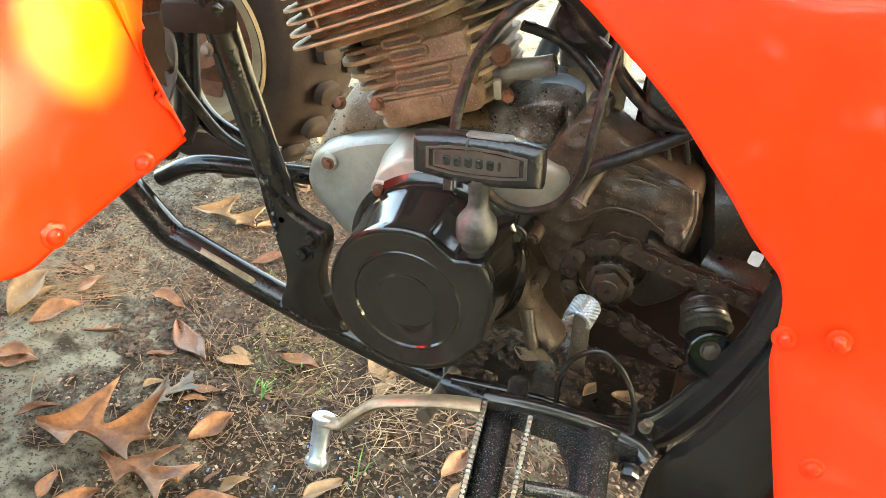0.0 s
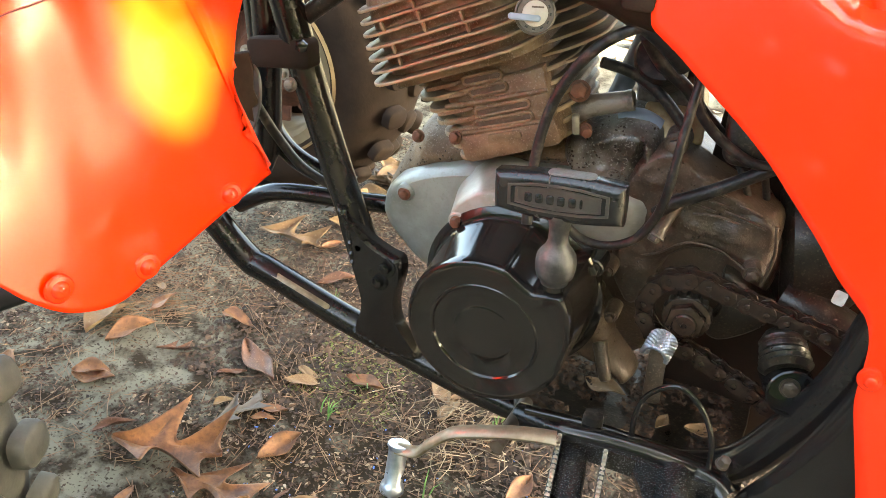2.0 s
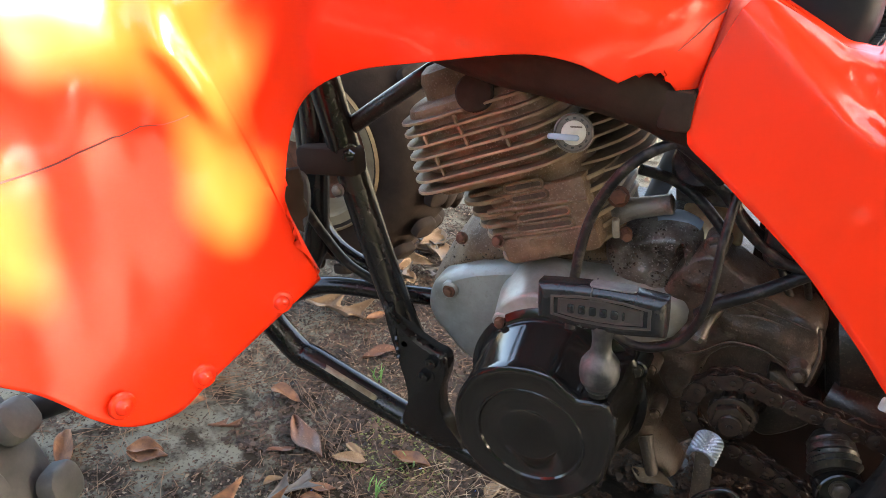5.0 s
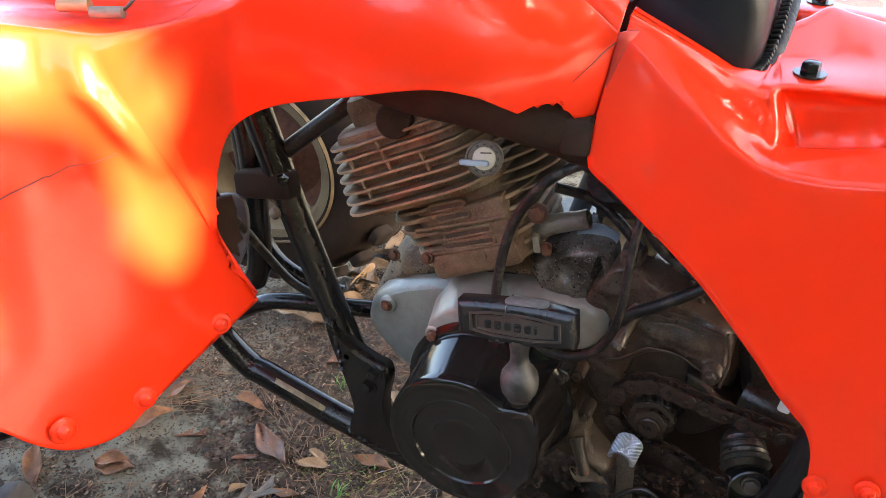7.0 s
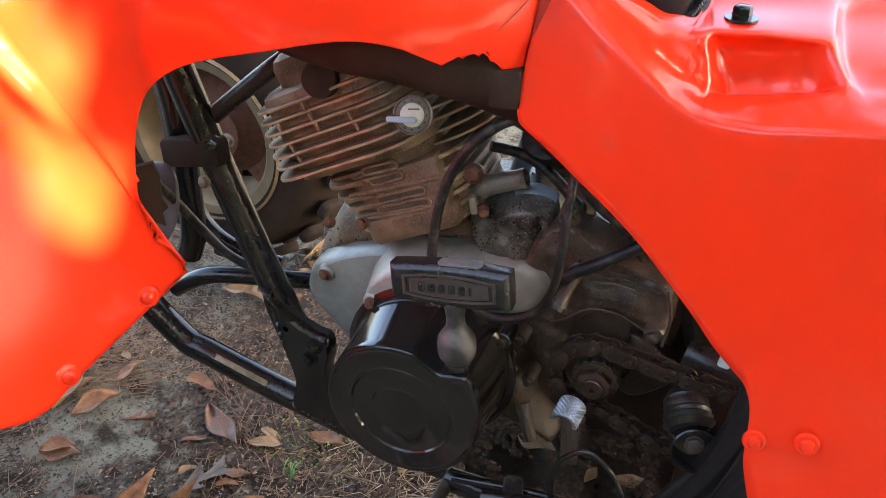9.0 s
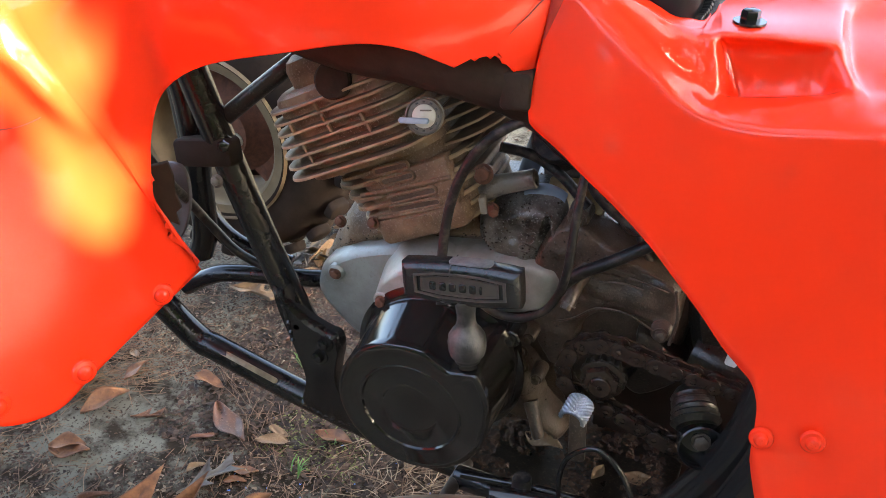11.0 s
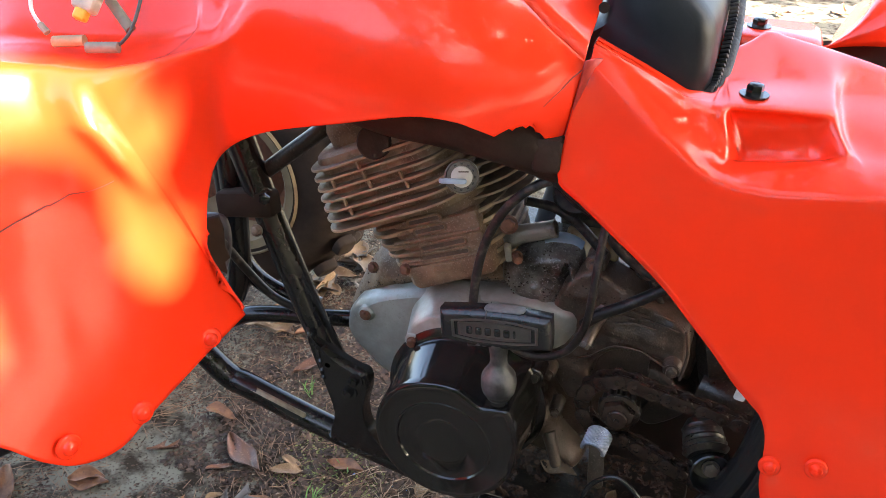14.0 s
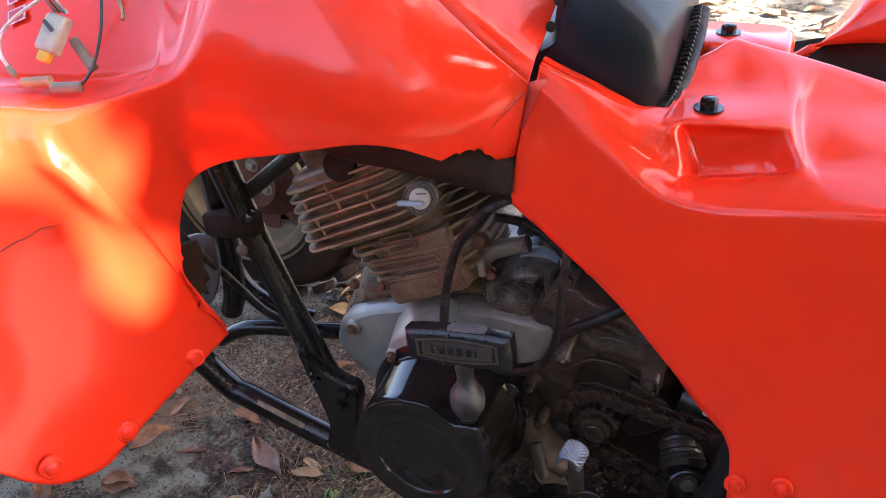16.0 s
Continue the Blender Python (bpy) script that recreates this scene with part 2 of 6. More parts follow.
def tube(bm, pts, r, n=12, steps=8, closed=False, flat=1.0):
    path = spline(pts, steps, closed) if steps > 1 else [Vector(p) for p in pts]
    m = len(path)
    rad = r if callable(r) else (lambda s: r)
    up = Vector((0.13, 0.21, 0.97))
    rings = []
    for i, p in enumerate(path):
        d = (path[(i + 1) % m] - path[i - 1]) if closed else path[min(i + 1, m - 1)] - path[max(i - 1, 0)]
        d.normalize()
        up = (up - d * up.dot(d)).normalized()
        side = d.cross(up)
        q = rad(i / max(1, m - 1))
        rings.append([bm.verts.new(p + q * (up * math.cos(a) * flat + side * math.sin(a))) for a in (2 * math.pi * k / n for k in range(n))])
    for i in range(m if closed else m - 1):
        a, b = rings[i], rings[(i + 1) % m]
        for k in range(n):
            bm.faces.new((a[k], a[(k + 1) % n], b[(k + 1) % n], b[k]))
    if not closed:
        bm.faces.new(rings[0])
        bm.faces.new(rings[-1][::-1])
    return bm


def frame_at(origin, z, x=(1, 0, 0)):
    z = Vector(z).normalized()
    x = Vector(x)
    x = (x - z * x.dot(z)).normalized()
    y = z.cross(x)
    m = Matrix((x, y, z)).transposed().to_4x4()
    m.translation = origin
    return m


def lathe(bm, prof, m, n=40):
    """Turns a profile of (radius, height) about the z axis of m."""
    rings = []
    for r, h in prof:
        if r <= 1e-6:
            rings.append([bm.verts.new(m @ Vector((0, 0, h)))] * n)
        else:
            rings.append([bm.verts.new(m @ Vector((r * math.cos(2 * math.pi * k / n), r * math.sin(2 * math.pi * k / n), h))) for k in range(n)])
    for a, b in zip(rings, rings[1:]):
        for k in range(n):
            f = list(dict.fromkeys((a[k], a[(k + 1) % n], b[(k + 1) % n], b[k])))
            if len(f) > 2:
                bm.faces.new(f)
    return bm


def slab(bm, outline, m, thick, bevel=0.0, taper=1.0):
    """A plate with that outline in the xy plane of m, its thickness along z; the edge of the upper face is rounded off."""
    c = sum((Vector((*p, 0)) for p in outline), Vector()) / len(outline)
    levels = [(0, 1.0)]
    if bevel:
        size = max((Vector((*p, 0)) - c).length for p in outline)
        levels += [(thick - bevel, taper), (thick - bevel * 0.35, taper * (1 - bevel * 0.3 / size)), (thick, taper * (1 - bevel / size))]
    else:
        levels += [(thick, taper)]
    rings = []
    for h, s in levels:
        rings.append([bm.verts.new(m @ (c + (Vector((*p, 0)) - c) * s + Vector((0, 0, h)))) for p in outline])
    n = len(outline)
    for a, b in zip(rings, rings[1:]):
        for k in range(n):
            bm.faces.new((a[k], a[(k + 1) % n], b[(k + 1) % n], b[k]))
    bm.faces.new(rings[0][::-1])
    bm.faces.new(rings[-1])
    return bm


def rounded(w, h, r, n=5):
    pts = []
    for cx, cy, a0 in ((w / 2 - r, h / 2 - r, 0), (-w / 2 + r, h / 2 - r, 90), (-w / 2 + r, -h / 2 + r, 180), (w / 2 - r, -h / 2 + r, 270)):
        pts += [(cx + r * math.cos(radians(a0 + 90 * k / n)), cy + r * math.sin(radians(a0 + 90 * k / n))) for k in range(n + 1)]
    return pts


def hexagon(r):
    return [(r * math.cos(math.pi * k / 3), r * math.sin(math.pi * k / 3)) for k in range(6)]


def bolt(parent, origin, z, r=0.006, h=0.005, mat=None, name="bolt", washer=1.5, label=""):
    bm = bmesh.new()
    m = frame_at(origin, z, (0.9, 0.2, 0.4))
    if washer:
        lathe(bm, [(0, 0), (r * washer, 0), (r * washer, 0.0015), (0, 0.0016)], m, 20)
    slab(bm, hexagon(r), m @ Matrix.Translation((0, 0, 0.001)), h, h * 0.25)
    return part(name, bm, mat, parent, label)


def grid(bm, rows):
    """Quads over rows of points, all of one length."""
    vs = [[bm.verts.new(p) for p in row] for row in rows]
    for a, b in zip(vs, vs[1:]):
        for k in range(len(a) - 1):
            f = list(dict.fromkeys((a[k], a[k + 1], b[k + 1], b[k])))
            bm.faces.new(f)
    bmesh.ops.remove_doubles(bm, verts=bm.verts, dist=1e-5)
    return bm


def thing(name, label, category, group="", place=(0, 0, 0)):
    ob = new(name)
    ob.location = place
    ob.empty_display_size = 0.02
    return tagged(ob, label, category, group)


Y_OUT = Vector((0, -1, 0))

# ---- ground ----
def ground_height(x, y):
    return 0.006 * noise.noise((x * 3, y * 3, 0)) + 0.002 * noise.noise((x * 14, y * 14, 3)) - 0.003


def build_ground():
    bm = bmesh.new()
    def axis(lo, hi, step, far):
        inner = [lo + step * k for k in range(int((hi - lo) / step) + 1)]
        out = [lo - d for d in far[::-1]] + inner + [inner[-1] + d for d in far]
        return out
    far = [0.2, 0.6, 1.5, 3, 6, 12, 25, 60, 150, 400]
    xs, ys = axis(-1.6, 1.6, 0.025, far), axis(-0.8, 4.6, 0.03, far)
    grid(bm, [[(x, y, ground_height(x, y)) for x in xs] for y in ys])
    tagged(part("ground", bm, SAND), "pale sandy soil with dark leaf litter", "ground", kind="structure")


build_ground()

# ---- the quad bike ----
quad = thing("quad_bike", "red quad bike with cracked plastic bodywork and a dirty bare engine", "quad bike")


def front_cowl():
    hem = [(.091, -.043, .677), (.0835, -.055, .690), (.0716, -.070, .705), (.0587, -.081, .705), (.0495, -.088, .700), (.0282, -.1035, .713),
           (-.005, -.115, .718), (-.06, -.122, .707), (-.131, -.116, .686), (-.1725, -.112, .659), (-.184, -.120, .627), (-.187, -.127, .589),
           (-.1866, -.129, .5637), (-.1837, -.1187, .531), (-.177, -.100, .4915), (-.195, -.140, .4706), (-.2105, -.208, .450), (-.2163, -.2441, .441),
           (-.225, -.2789, .452), (-.2344, -.302, .4726), (-.2456, -.319, .4975), (-.2562, -.3323, .5129), (-.275, -.36, .535), (-.30, -.40, .56)]
    crest = [(.104, -.047, .75), (.095, -.052, .752), (.085, -.058, .757), (.075, -.064, .76), (.062, -.071, .765), (.04, -.083, .771),
             (-.005, -.103, .780), (-.067, -.116, .780), (-.1205, -.1195, .771), (-.150, -.127, .758), (-.170, -.147, .754), (-.189, -.165, .750),
             (-.200, -.175, .748), (-.212, -.183, .7465), (-.2245, -.189, .7455), (-.240, -.194, .7465), (-.255, -.199, .749), (-.264, -.205, .751),
             (-.278, -.222, .757), (-.298, -.245, .765), (-.31, -.265, .768), (-.322, -.29, .770), (-.335, -.325, .768), (-.35, -.365, .755)]
    swell = [.0026, .0026, .002, .0023, .0032, .002, .0038, .005, .007, .001, -.003, -.003, -.001, .001, .003, .001, .0015, .0005, .001, .001,
             .001, .001, .001, .001]
    out = Vector((1, -1, 0)).normalized()
    steps = 6
    # the notch, the tip and the broken edge stay sharp: straight runs there, smooth ones elsewhere
    sharp = {0, 1, 2, 3, 4, 12, 13, 14}
    lo, clean, hi = [], [], spline(crest, steps)
    smooth = spline(hem, steps)
    for i in range(len(hem) - 1):
        for s in range(steps):
            q = smooth[i * steps + s].copy()
            if i in sharp or i + 1 in sharp and i != 5:
                q = Vector(hem[i]).lerp(Vector(hem[i + 1]), s / steps)
            clean.append(q.copy())
            if i in (1, 2, 0):
                q += Vector((0, 0, 0.006 * noise.noise((q.x * 400, 0, 2))))
            if i in (11, 12, 13):
                q += Vector((0.003, -0.002, 0)) * noise.noise((q.z * 220, 0, 5))
            lo.append(q)
    lo.append(Vector(hem[-1]))
    clean.append(Vector(hem[-1]))
    sw = [v.x for v in spline([(s, 0, 0) for s in swell], steps)]
    rows = []
    fold = [Vector((-.253, -.185, .733)), Vector((-.2165, -.160, .655))]
    fold_len = (fold[1] - fold[0]).length
    fold_dir = (fold[1] - fold[0]) / fold_len
    n = 72
    for k in range(n + 1):
        f = k / n
        row = []
        for i, (a, b, w) in enumerate(zip(lo if k == 0 else clean, hi, sw)):
            p = a.lerp(b, f)
            dent = max(0.0, min(1.0, (i - 8 * steps) / 20)) * 0.0034 * noise.noise((p.x * 5, p.y * 13, p.z * 11 + 2))
            # a creased shoulder runs down from the crest
            s = max(-0.3, min(1.3, (p - fold[0]).dot(fold_dir) / fold_len))
            near = p - (fold[0] + fold_dir * (s * fold_len))
            near -= out * near.dot(out)
            d = near.length / (0.030 if near.z > 0 else 0.034)
            taper = max(0.0, min(1.0, (s + 0.3) / 0.35, (1.3 - s) / 0.6)) * min(1.0, (1 - f) * 7)
            row.append(p + out * ((w * 0.9 + dent) * 4 * f * (1 - f) + (0.009 * math.exp(-d * d) + 0.0105 * math.exp(-d * d * 11)) * taper))
        rows.append(row)
    # over the crest: tank side up to the crease, and the hollow deck with the wall behind it
    crease = [(.104, -.047, .752), (.096, -.047, .758), (.085, -.048, .767), (.075, -.049, .775), (.065, -.05, .784), (.045, -.05, .801),
              (.01, -.05, .831), (-.06, -.045, .875), (-.12, -.040, .90)]
    deck = [(-.1255, -.112, .776), (-.150, -.106, .768), (-.175, -.100, .760), (-.19, -.099, .755), (-.2016, -.0985, .752), (-.212, -.100, .7495), (-.224, -.103, .747),
            (-.238, -.107, .7455), (-.255, -.113, .744), (-.275, -.12, .743), (-.295, -.128, .743), (-.315, -.136, .743), (-.335, -.143, .743), (-.355, -.149, .743),
            (-.385, -.156, .743), (-.42, -.165, .742)]
    crease_line, deck_line = spline(crease, steps), spline(deck, steps)
    rim = [a.lerp(b, 0.06) for a, b in zip(hi, crease_line)] + deck_line[1:]
    rim = (rim + [rim[-1]] * len(hi))[:len(hi)]
    count = len(hi) - len(crease_line)
    brim = spline([(-.12, -.040, .90), (-.20, -.048, .868), (-.27, -.056, .842), (-.32, -.066, .826), (-.36, -.076, .808), (-.40, -.088, .775), (-.44, -.10, .735)], 30)
    wall = crease_line + [brim[int((len(brim) - 1) * (k + 1) / count)] for k in range(count)]
    soft = []
    for k in (1, 2, 3, 4, 5, 6):
        f = k / 6
        row = []
        for i, (a, b) in enumerate(zip(hi, rim)):
            wide = min(1.0, max(0.0, (i - 8 * steps) / 14))
            row.append(a.lerp(b, f ** 1.5) + Vector((0, 0, (0.0022 * math.sin(math.pi * min(1, 2.2 * f)) if f < .45 else 0.0) - 0.003 * wide * math.sin(math.pi * f))))
        soft.append(row)
    for k in range(1, 11):
        f = k / 10
        soft.append([a.lerp(b, f) + Vector((0, 0.010 * math.sin(math.pi * f) * min(1.0, max(0.0, (i - 7 * steps) / 12)), 0)) for i, (a, b) in enumerate(zip(rim, wall))])
    for _ in range(60):
        for row in soft[5:]:
            before = [v.copy() for v in row]
            for i in range(5 * steps, len(row) - 1):
                row[i] = before[i] * 0.5 + (before[i - 1] + before[i + 1]) * 0.25
    # the crest is a broad roll from the wall to the deck
    first = int(0.88 * n)
    ends = [(rows[first][i].copy(), hi[i] + Vector((0, 0, .003)), soft[1][i].copy(), min(1.0, max(0.0, (i - 8.5 * steps) / 16))) for i in range(len(hi))]
    line = rows[first:] + soft[:1]
    for k, row in enumerate(line):
        t = 0.72 * k / (len(line) - 2) if k < len(line) - 1 else 0.88
        for i, (a, b, c, w) in enumerate(ends):
            row[i] = row[i].lerp(a * ((1 - t) ** 2) + b * (2 * t * (1 - t)) + c * (t * t), w)
    # beside the tank the sheet sweeps over the crest to the crease in one soft curve
    whole = rows + soft
    split = len(rows) - 1
    for i in range(len(hi)):
        w = max(0.0, min(1.0, (9.6 * steps - i) / (2.0 * steps)))
        w = w * w * (3 - 2 * w)
        if not w:
            continue
        a, m, c = clean[i], hi[i], wall[i]
        s0 = max(.36, min(.58, (m - a).dot(c - a) / (c - a).length_squared))
        swell_to = (m - a.lerp(c, s0)) / (4 * s0 * (1 - s0))
        swell_to -= (c - a) * (swell_to.dot(c - a) / (c - a).length_squared)
        for k, row in enumerate(whole):
            if k:
                s = s0 * k / split if k <= split else s0 + (1 - s0) * (k - split) / (len(whole) - 1 - split)
                row[i] = row[i].lerp(a.lerp(c, s) + swell_to * (4 * s * (1 - s)), w)
    for _ in range(6):
        before = [[v.copy() for v in row] for row in whole]
        for k in range(3, len(whole) - 1):
            for i in range(1, 11 * steps):
                mean = (before[k - 1][i] + before[k + 1][i] + before[k][i - 1] + before[k][i + 1]) * .25
                whole[k][i] = before[k][i].lerp(mean, .4)
    bm = bmesh.new()
    grid(bm, whole)
    cowl = part("front_cowl", bm, RED, quad, "glossy red plastic front fender with a crack and a torn opening", 60)
    solid(cowl, 0.0032)
    # the return flange where the cowl meets the rear fender, its shade put into a darker red
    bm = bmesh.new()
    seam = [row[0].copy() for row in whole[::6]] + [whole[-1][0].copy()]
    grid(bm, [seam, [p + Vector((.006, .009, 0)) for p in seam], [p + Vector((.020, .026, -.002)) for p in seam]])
    solid(part("seam_flange", bm, SHADED_RED, quad, "shaded red flange under the seam", 60), 0.002)
    # the flat panel on top
    bm = bmesh.new()
    rows = []
    for k in range(7):
        f = k / 6
        rows.append([p.lerp(Vector((0.1045 + (p.x - 0.104) * 0.95, 0.054, 0.809 + (p.z - 0.752) * 0.75)), f) + Vector((0, 0, 0.0035 * math.sin(math.pi * min(1, f * 3)) if f < .34 else 0))
                     for p in spline(crease, steps)])
    grid(bm, rows)
    solid(part("tank_panel", bm, RED, quad, "flat upper face of the red tank cover", 50), 0.003)
    return rim, wall


COWL_RIM, COWL_WALL = front_cowl()


def rivet(parent, origin, z, r=0.0105):
    bm = bmesh.new()
    m = frame_at(origin, z)
    lathe(bm, [(r, -0.001), (r, 0.0006), (r * 0.9, 0.0018), (r * 0.62, 0.0022), (r * 0.58, 0.0035), (r * 0.45, 0.0055), (r * 0.2, 0.0064), (0, 0.0064)], m, 28)
    slab(bm, rounded(r * 0.5, r * 0.12, r * 0.05, 2), m @ Matrix.Translation((0, 0, 0.0060)), 0.0008)
    slab(bm, rounded(r * 0.12, r * 0.5, r * 0.05, 2), m @ Matrix.Translation((0, 0, 0.0060)), 0.0008)
    return part("rivet", bm, RED, parent, "red painted push rivet")


for o, z in (((-.194, -.135, .484), (0.78, -0.6, 0.1)), ((-.2125, -.216, .4575), (0.9, -0.4, 0.1)), ((-.2268, -.2845, .4755), (0.9, -0.3, 0.1))):
    rivet(quad, o, z)


def rear_fender():
    def side(x, z):
        return Vector((x, -0.217 + 0.24 * z, z))
    edge = [(.105, .749), (.1005, .725), (.0968, .702), (.0938, .670), (.0945, .660), (.0985, .6535), (.117, .6415), (.1385, .626), (.166, .6065), (.1905, .587), (.211, .5673), (.2335, .5455), (.2515, .526),
            (.2668, .5125), (.2765, .5035), (.283, .489), (.2855, .470), (.2865, .452), (.2895, .438), (.303, .398), (.320, .348), (.336, .30), (.36, .22), (.45, .18), (.62, .18)]
    shoulder = [(.1058, .7485), (.115, .742), (.125, .7335), (.136, .7235), (.146, .715), (.156, .7075), (.167, .700), (.178, .6915), (.189, .685), (.199, .6795), (.207, .676), (.2155, .673), (.226, .671),
                (.24, .670), (.252, .6705), (.265, .6715), (.28, .673), (.297, .6755), (.31, .677), (.325, .678), (.34, .68), (.36, .682), (.42, .687), (.50, .69), (.62, .69)]
    # sections across the top, front to rear: round, ledge front, ledge back, recess foot, recess top, rim, bolt line, fold, ridge
    sections = {
        0: [(.1065, -.036, .7505), (.107, -.035, .753), (.1073, -.0345, .755), (.1076, -.034, .757), (.1078, -.0335, .758), (.108, -.033, .760), (.1082, -.0325, .7605), (.1084, -.032, .761), (.1086, -.0315, .762)],
        3: [(.138, -.0405, .7280), (.1395, -.037, .7325), (.141, -.034, .7355), (.1422, -.0315, .738), (.1432, -.029, .740), (.144, -.0265, .7415), (.1445, -.025, .7422), (.1448, -.024, .7426), (.145, -.023, .743)],
        6: [(.169, -.0465, .7035), (.1715, -.042, .7065), (.1735, -.037, .7105), (.175, -.033, .7145), (.176, -.028, .719), (.1765, -.023, .7225), (.1772, -.0205, .7242), (.1776, -.019, .725), (.178, -.0175, .7255)],
        8: [(.191, -.0495, .688), (.1935, -.044, .690), (.1955, -.036, .694), (.197, -.030, .701), (.1965, -.0255, .711), (.1955, -.021, .7175), (.196, -.013, .720), (.1965, -.007, .7203), (.197, -.003, .7205)],
        10: [(.2085, -.0515, .679), (.210, -.046, .6805), (.213, -.031, .6825), (.2145, -.025, .690), (.210, -.021, .708), (.205, -.018, .7185), (.203, -.002, .7205), (.203, .012, .722), (.2030, .025, .7245)],
        12: [(.227, -.0525, .675), (.228, -.0465, .677), (.2245, -.0235, .6815), (.2285, -.008, .6765), (.2165, -.003, .7065), (.213, -.0135, .7185), (.2125, .0, .7218), (.2075, .03, .7255), (.2045, .062, .737)],
        14: [(.252, -.0525, .6745), (.252, -.0465, .6768), (.253, -.0205, .6840), (.252, -.003, .678), (.247, .003, .7065), (.245, -.0065, .7185), (.244, .010, .7222), (.240, .05, .7262), (.232, .10, .745)],
        16: [(.280, -.0525, .677), (.281, -.0465, .6800), (.286, -.0185, .6900), (.280, -.002, .683), (.274, .006, .7065), (.274, .002, .7165), (.272, .018, .7210), (.270, .055, .7262), (.264, .10, .7395)],
        17: [(.297, -.052, .679), (.297, -.046, .6815), (.2965, -.0175, .6915), (.2945, -.010, .697), (.288, .0, .708), (.286, .008, .7155), (.285, .022, .7195), (.284, .055, .7245), (.280, .10, .7365)],
        19: [(.325, -.051, .682), (.325, -.045, .6845), (.316, -.018, .690), (.309, -.004, .692), (.303, .010, .696), (.299, .024, .703), (.297, .04, .709), (.297, .065, .716), (.310, .10, .7295)],
        22: [(.42, -.049, .691), (.42, -.043, .6935), (.415, -.015, .695), (.41, .0, .697), (.405, .02, .699), (.40, .04, .701), (.40, .06, .703), (.40, .08, .705), (.40, .10, .708)],
        24: [(.62, -.049, .691), (.62, -.043, .6935), (.62, -.015, .695), (.62, .0, .697), (.62, .02, .699), (.62, .04, .70), (.62, .06, .70), (.62, .08, .70), (.62, .10, .70)]}
    keys = sorted(sections)
    steps, fine = 10, 7
    lo = spline([side(*p) for p in edge], steps)
    low_shoulder = [side(*p) for p in shoulder]
    lines = [spline(low_shoulder, steps)]
    for j in range(9):
        line = []
        for i in range(25):
            k = max(q for q in range(len(keys)) if keys[q] <= i)
            if k == len(keys) - 1:
                line.append(Vector(sections[keys[k]][j]))
            else:
                t = (i - keys[k]) / (keys[k + 1] - keys[k])
                line.append(Vector(sections[keys[k]][j]).lerp(Vector(sections[keys[k + 1]][j]), t))
        lines.append(spline(line, steps))
    ridge = lines[-1]
    lines.append([p + Vector((0, .012, -.006 if p.x > .2 else .001)) for p in ridge])
    lines.append([p + Vector((0, .030, -.05 if p.x > .2 else -.01)) for p in ridge])
    count = len(lo)
    columns = []
    for i in range(count):
        a, b = lo[i], lines[0][i]
        flat = [side(*(lambda p: (p.x, p.z))(a.lerp(b, f / 14))) for f in range(14)]
        columns.append(flat + spline([flat[-1]] + [line[i] for line in lines], fine)[fine:])
    rows = [[c[k] for c in columns] for k in range(len(columns[0]))]
    for _ in range(3):
        before = [[v.copy() for v in row] for row in rows]
        for k in range(12, len(rows) - 1):
            for i in range(1, count - 1):
                if before[k][i].x > .112:
                    rows[k][i] = before[k][i] * 0.4 + (before[k - 1][i] + before[k + 1][i]) * 0.2 + (before[k][i - 1] + before[k][i + 1]) * 0.1
    # scraped and chipped plastic in front of the recess
    for row in rows[14 + 2 * fine:14 + 6 * fine]:
        for p in row:
            w = max(0.0, 1 - ((p.x - .2065 + .25 * (p.z - .70)) / .012) ** 2)
            if w:
                p += Vector((-.3, -.7, .6)) * (w * (.0016 * abs(noise.noise(p * 260)) + .0012 * noise.noise(p * 120)))
    bm = bmesh.new()
    grid(bm, rows)
    fender = part("rear_fender", bm, RED, quad, "glossy red rear fender with a moulded recess and scraped paint", 85)
    solid(fender, 0.0034)
    bolt(fender, (.2265, .011, .7222), (0, 0, 1), 0.0066, 0.0085, BLACK, "flange_bolt", 1.7, "black hexagon flange bolt")
    for o in ((.2912, -.107, .466), (.3235, -.108, .475), (.337, -.126, .378)):
        rivet(fender, o, (0.05, -0.97, 0.23), 0.0085)
    # the raised bridge behind, with its own bolt
    bm = bmesh.new()
    outline = rounded(.094, .075, .018, 6)
    slab(bm, outline, Matrix.Translation((.232, .139, .690)), .050, .007, .97)
    part("rear_crossover", bm, RED, quad, "red raised bridge between the rear fenders", 60)
    bolt(quad, (.2235, .140, .7395), (0, 0, 1), 0.0062, 0.007, BLACK, "flange_bolt", 1.7)
    # the far rear fender, with a dark sheet painting the shade under its lip
    bm = bmesh.new()
    lip = spline([(.272, .30, .666), (.2805, .30, .6715), (.296, .30, .6805), (.325, .30, .687), (.365, .30, .690), (.46, .30, .69)], 8)
    top = spline([(.30, .33, .676), (.312, .33, .690), (.326, .33, .708), (.340, .33, .7325), (.38, .33, .765), (.48, .33, .80)], 8)
    rows = []
    for k in range(9):
        f = k / 8
        rows.append([a.lerp(b, f) + Vector((0, -.012 * math.sin(math.pi * f), 0)) for a, b in zip(lip, top)])
    rows.append([p + Vector((.03, .10, .02)) for p in top])
    grid(bm, rows)
    solid(part("far_fender", bm, RED, quad, "red fender over the far rear wheel", 60), 0.004)
    bm = bmesh.new()
    grid(bm, [[(.27, .305, .62), (.36, .305, .62), (.50, .305, .62)], [(.27, .335, .672), (.36, .335, .694), (.50, .335, .69)]])
    solid(part("far_hollow_shade", bm, TYRE, quad, "dark sheet for the shade in the hollow under the far fender", 60), 0.003)


rear_fender()


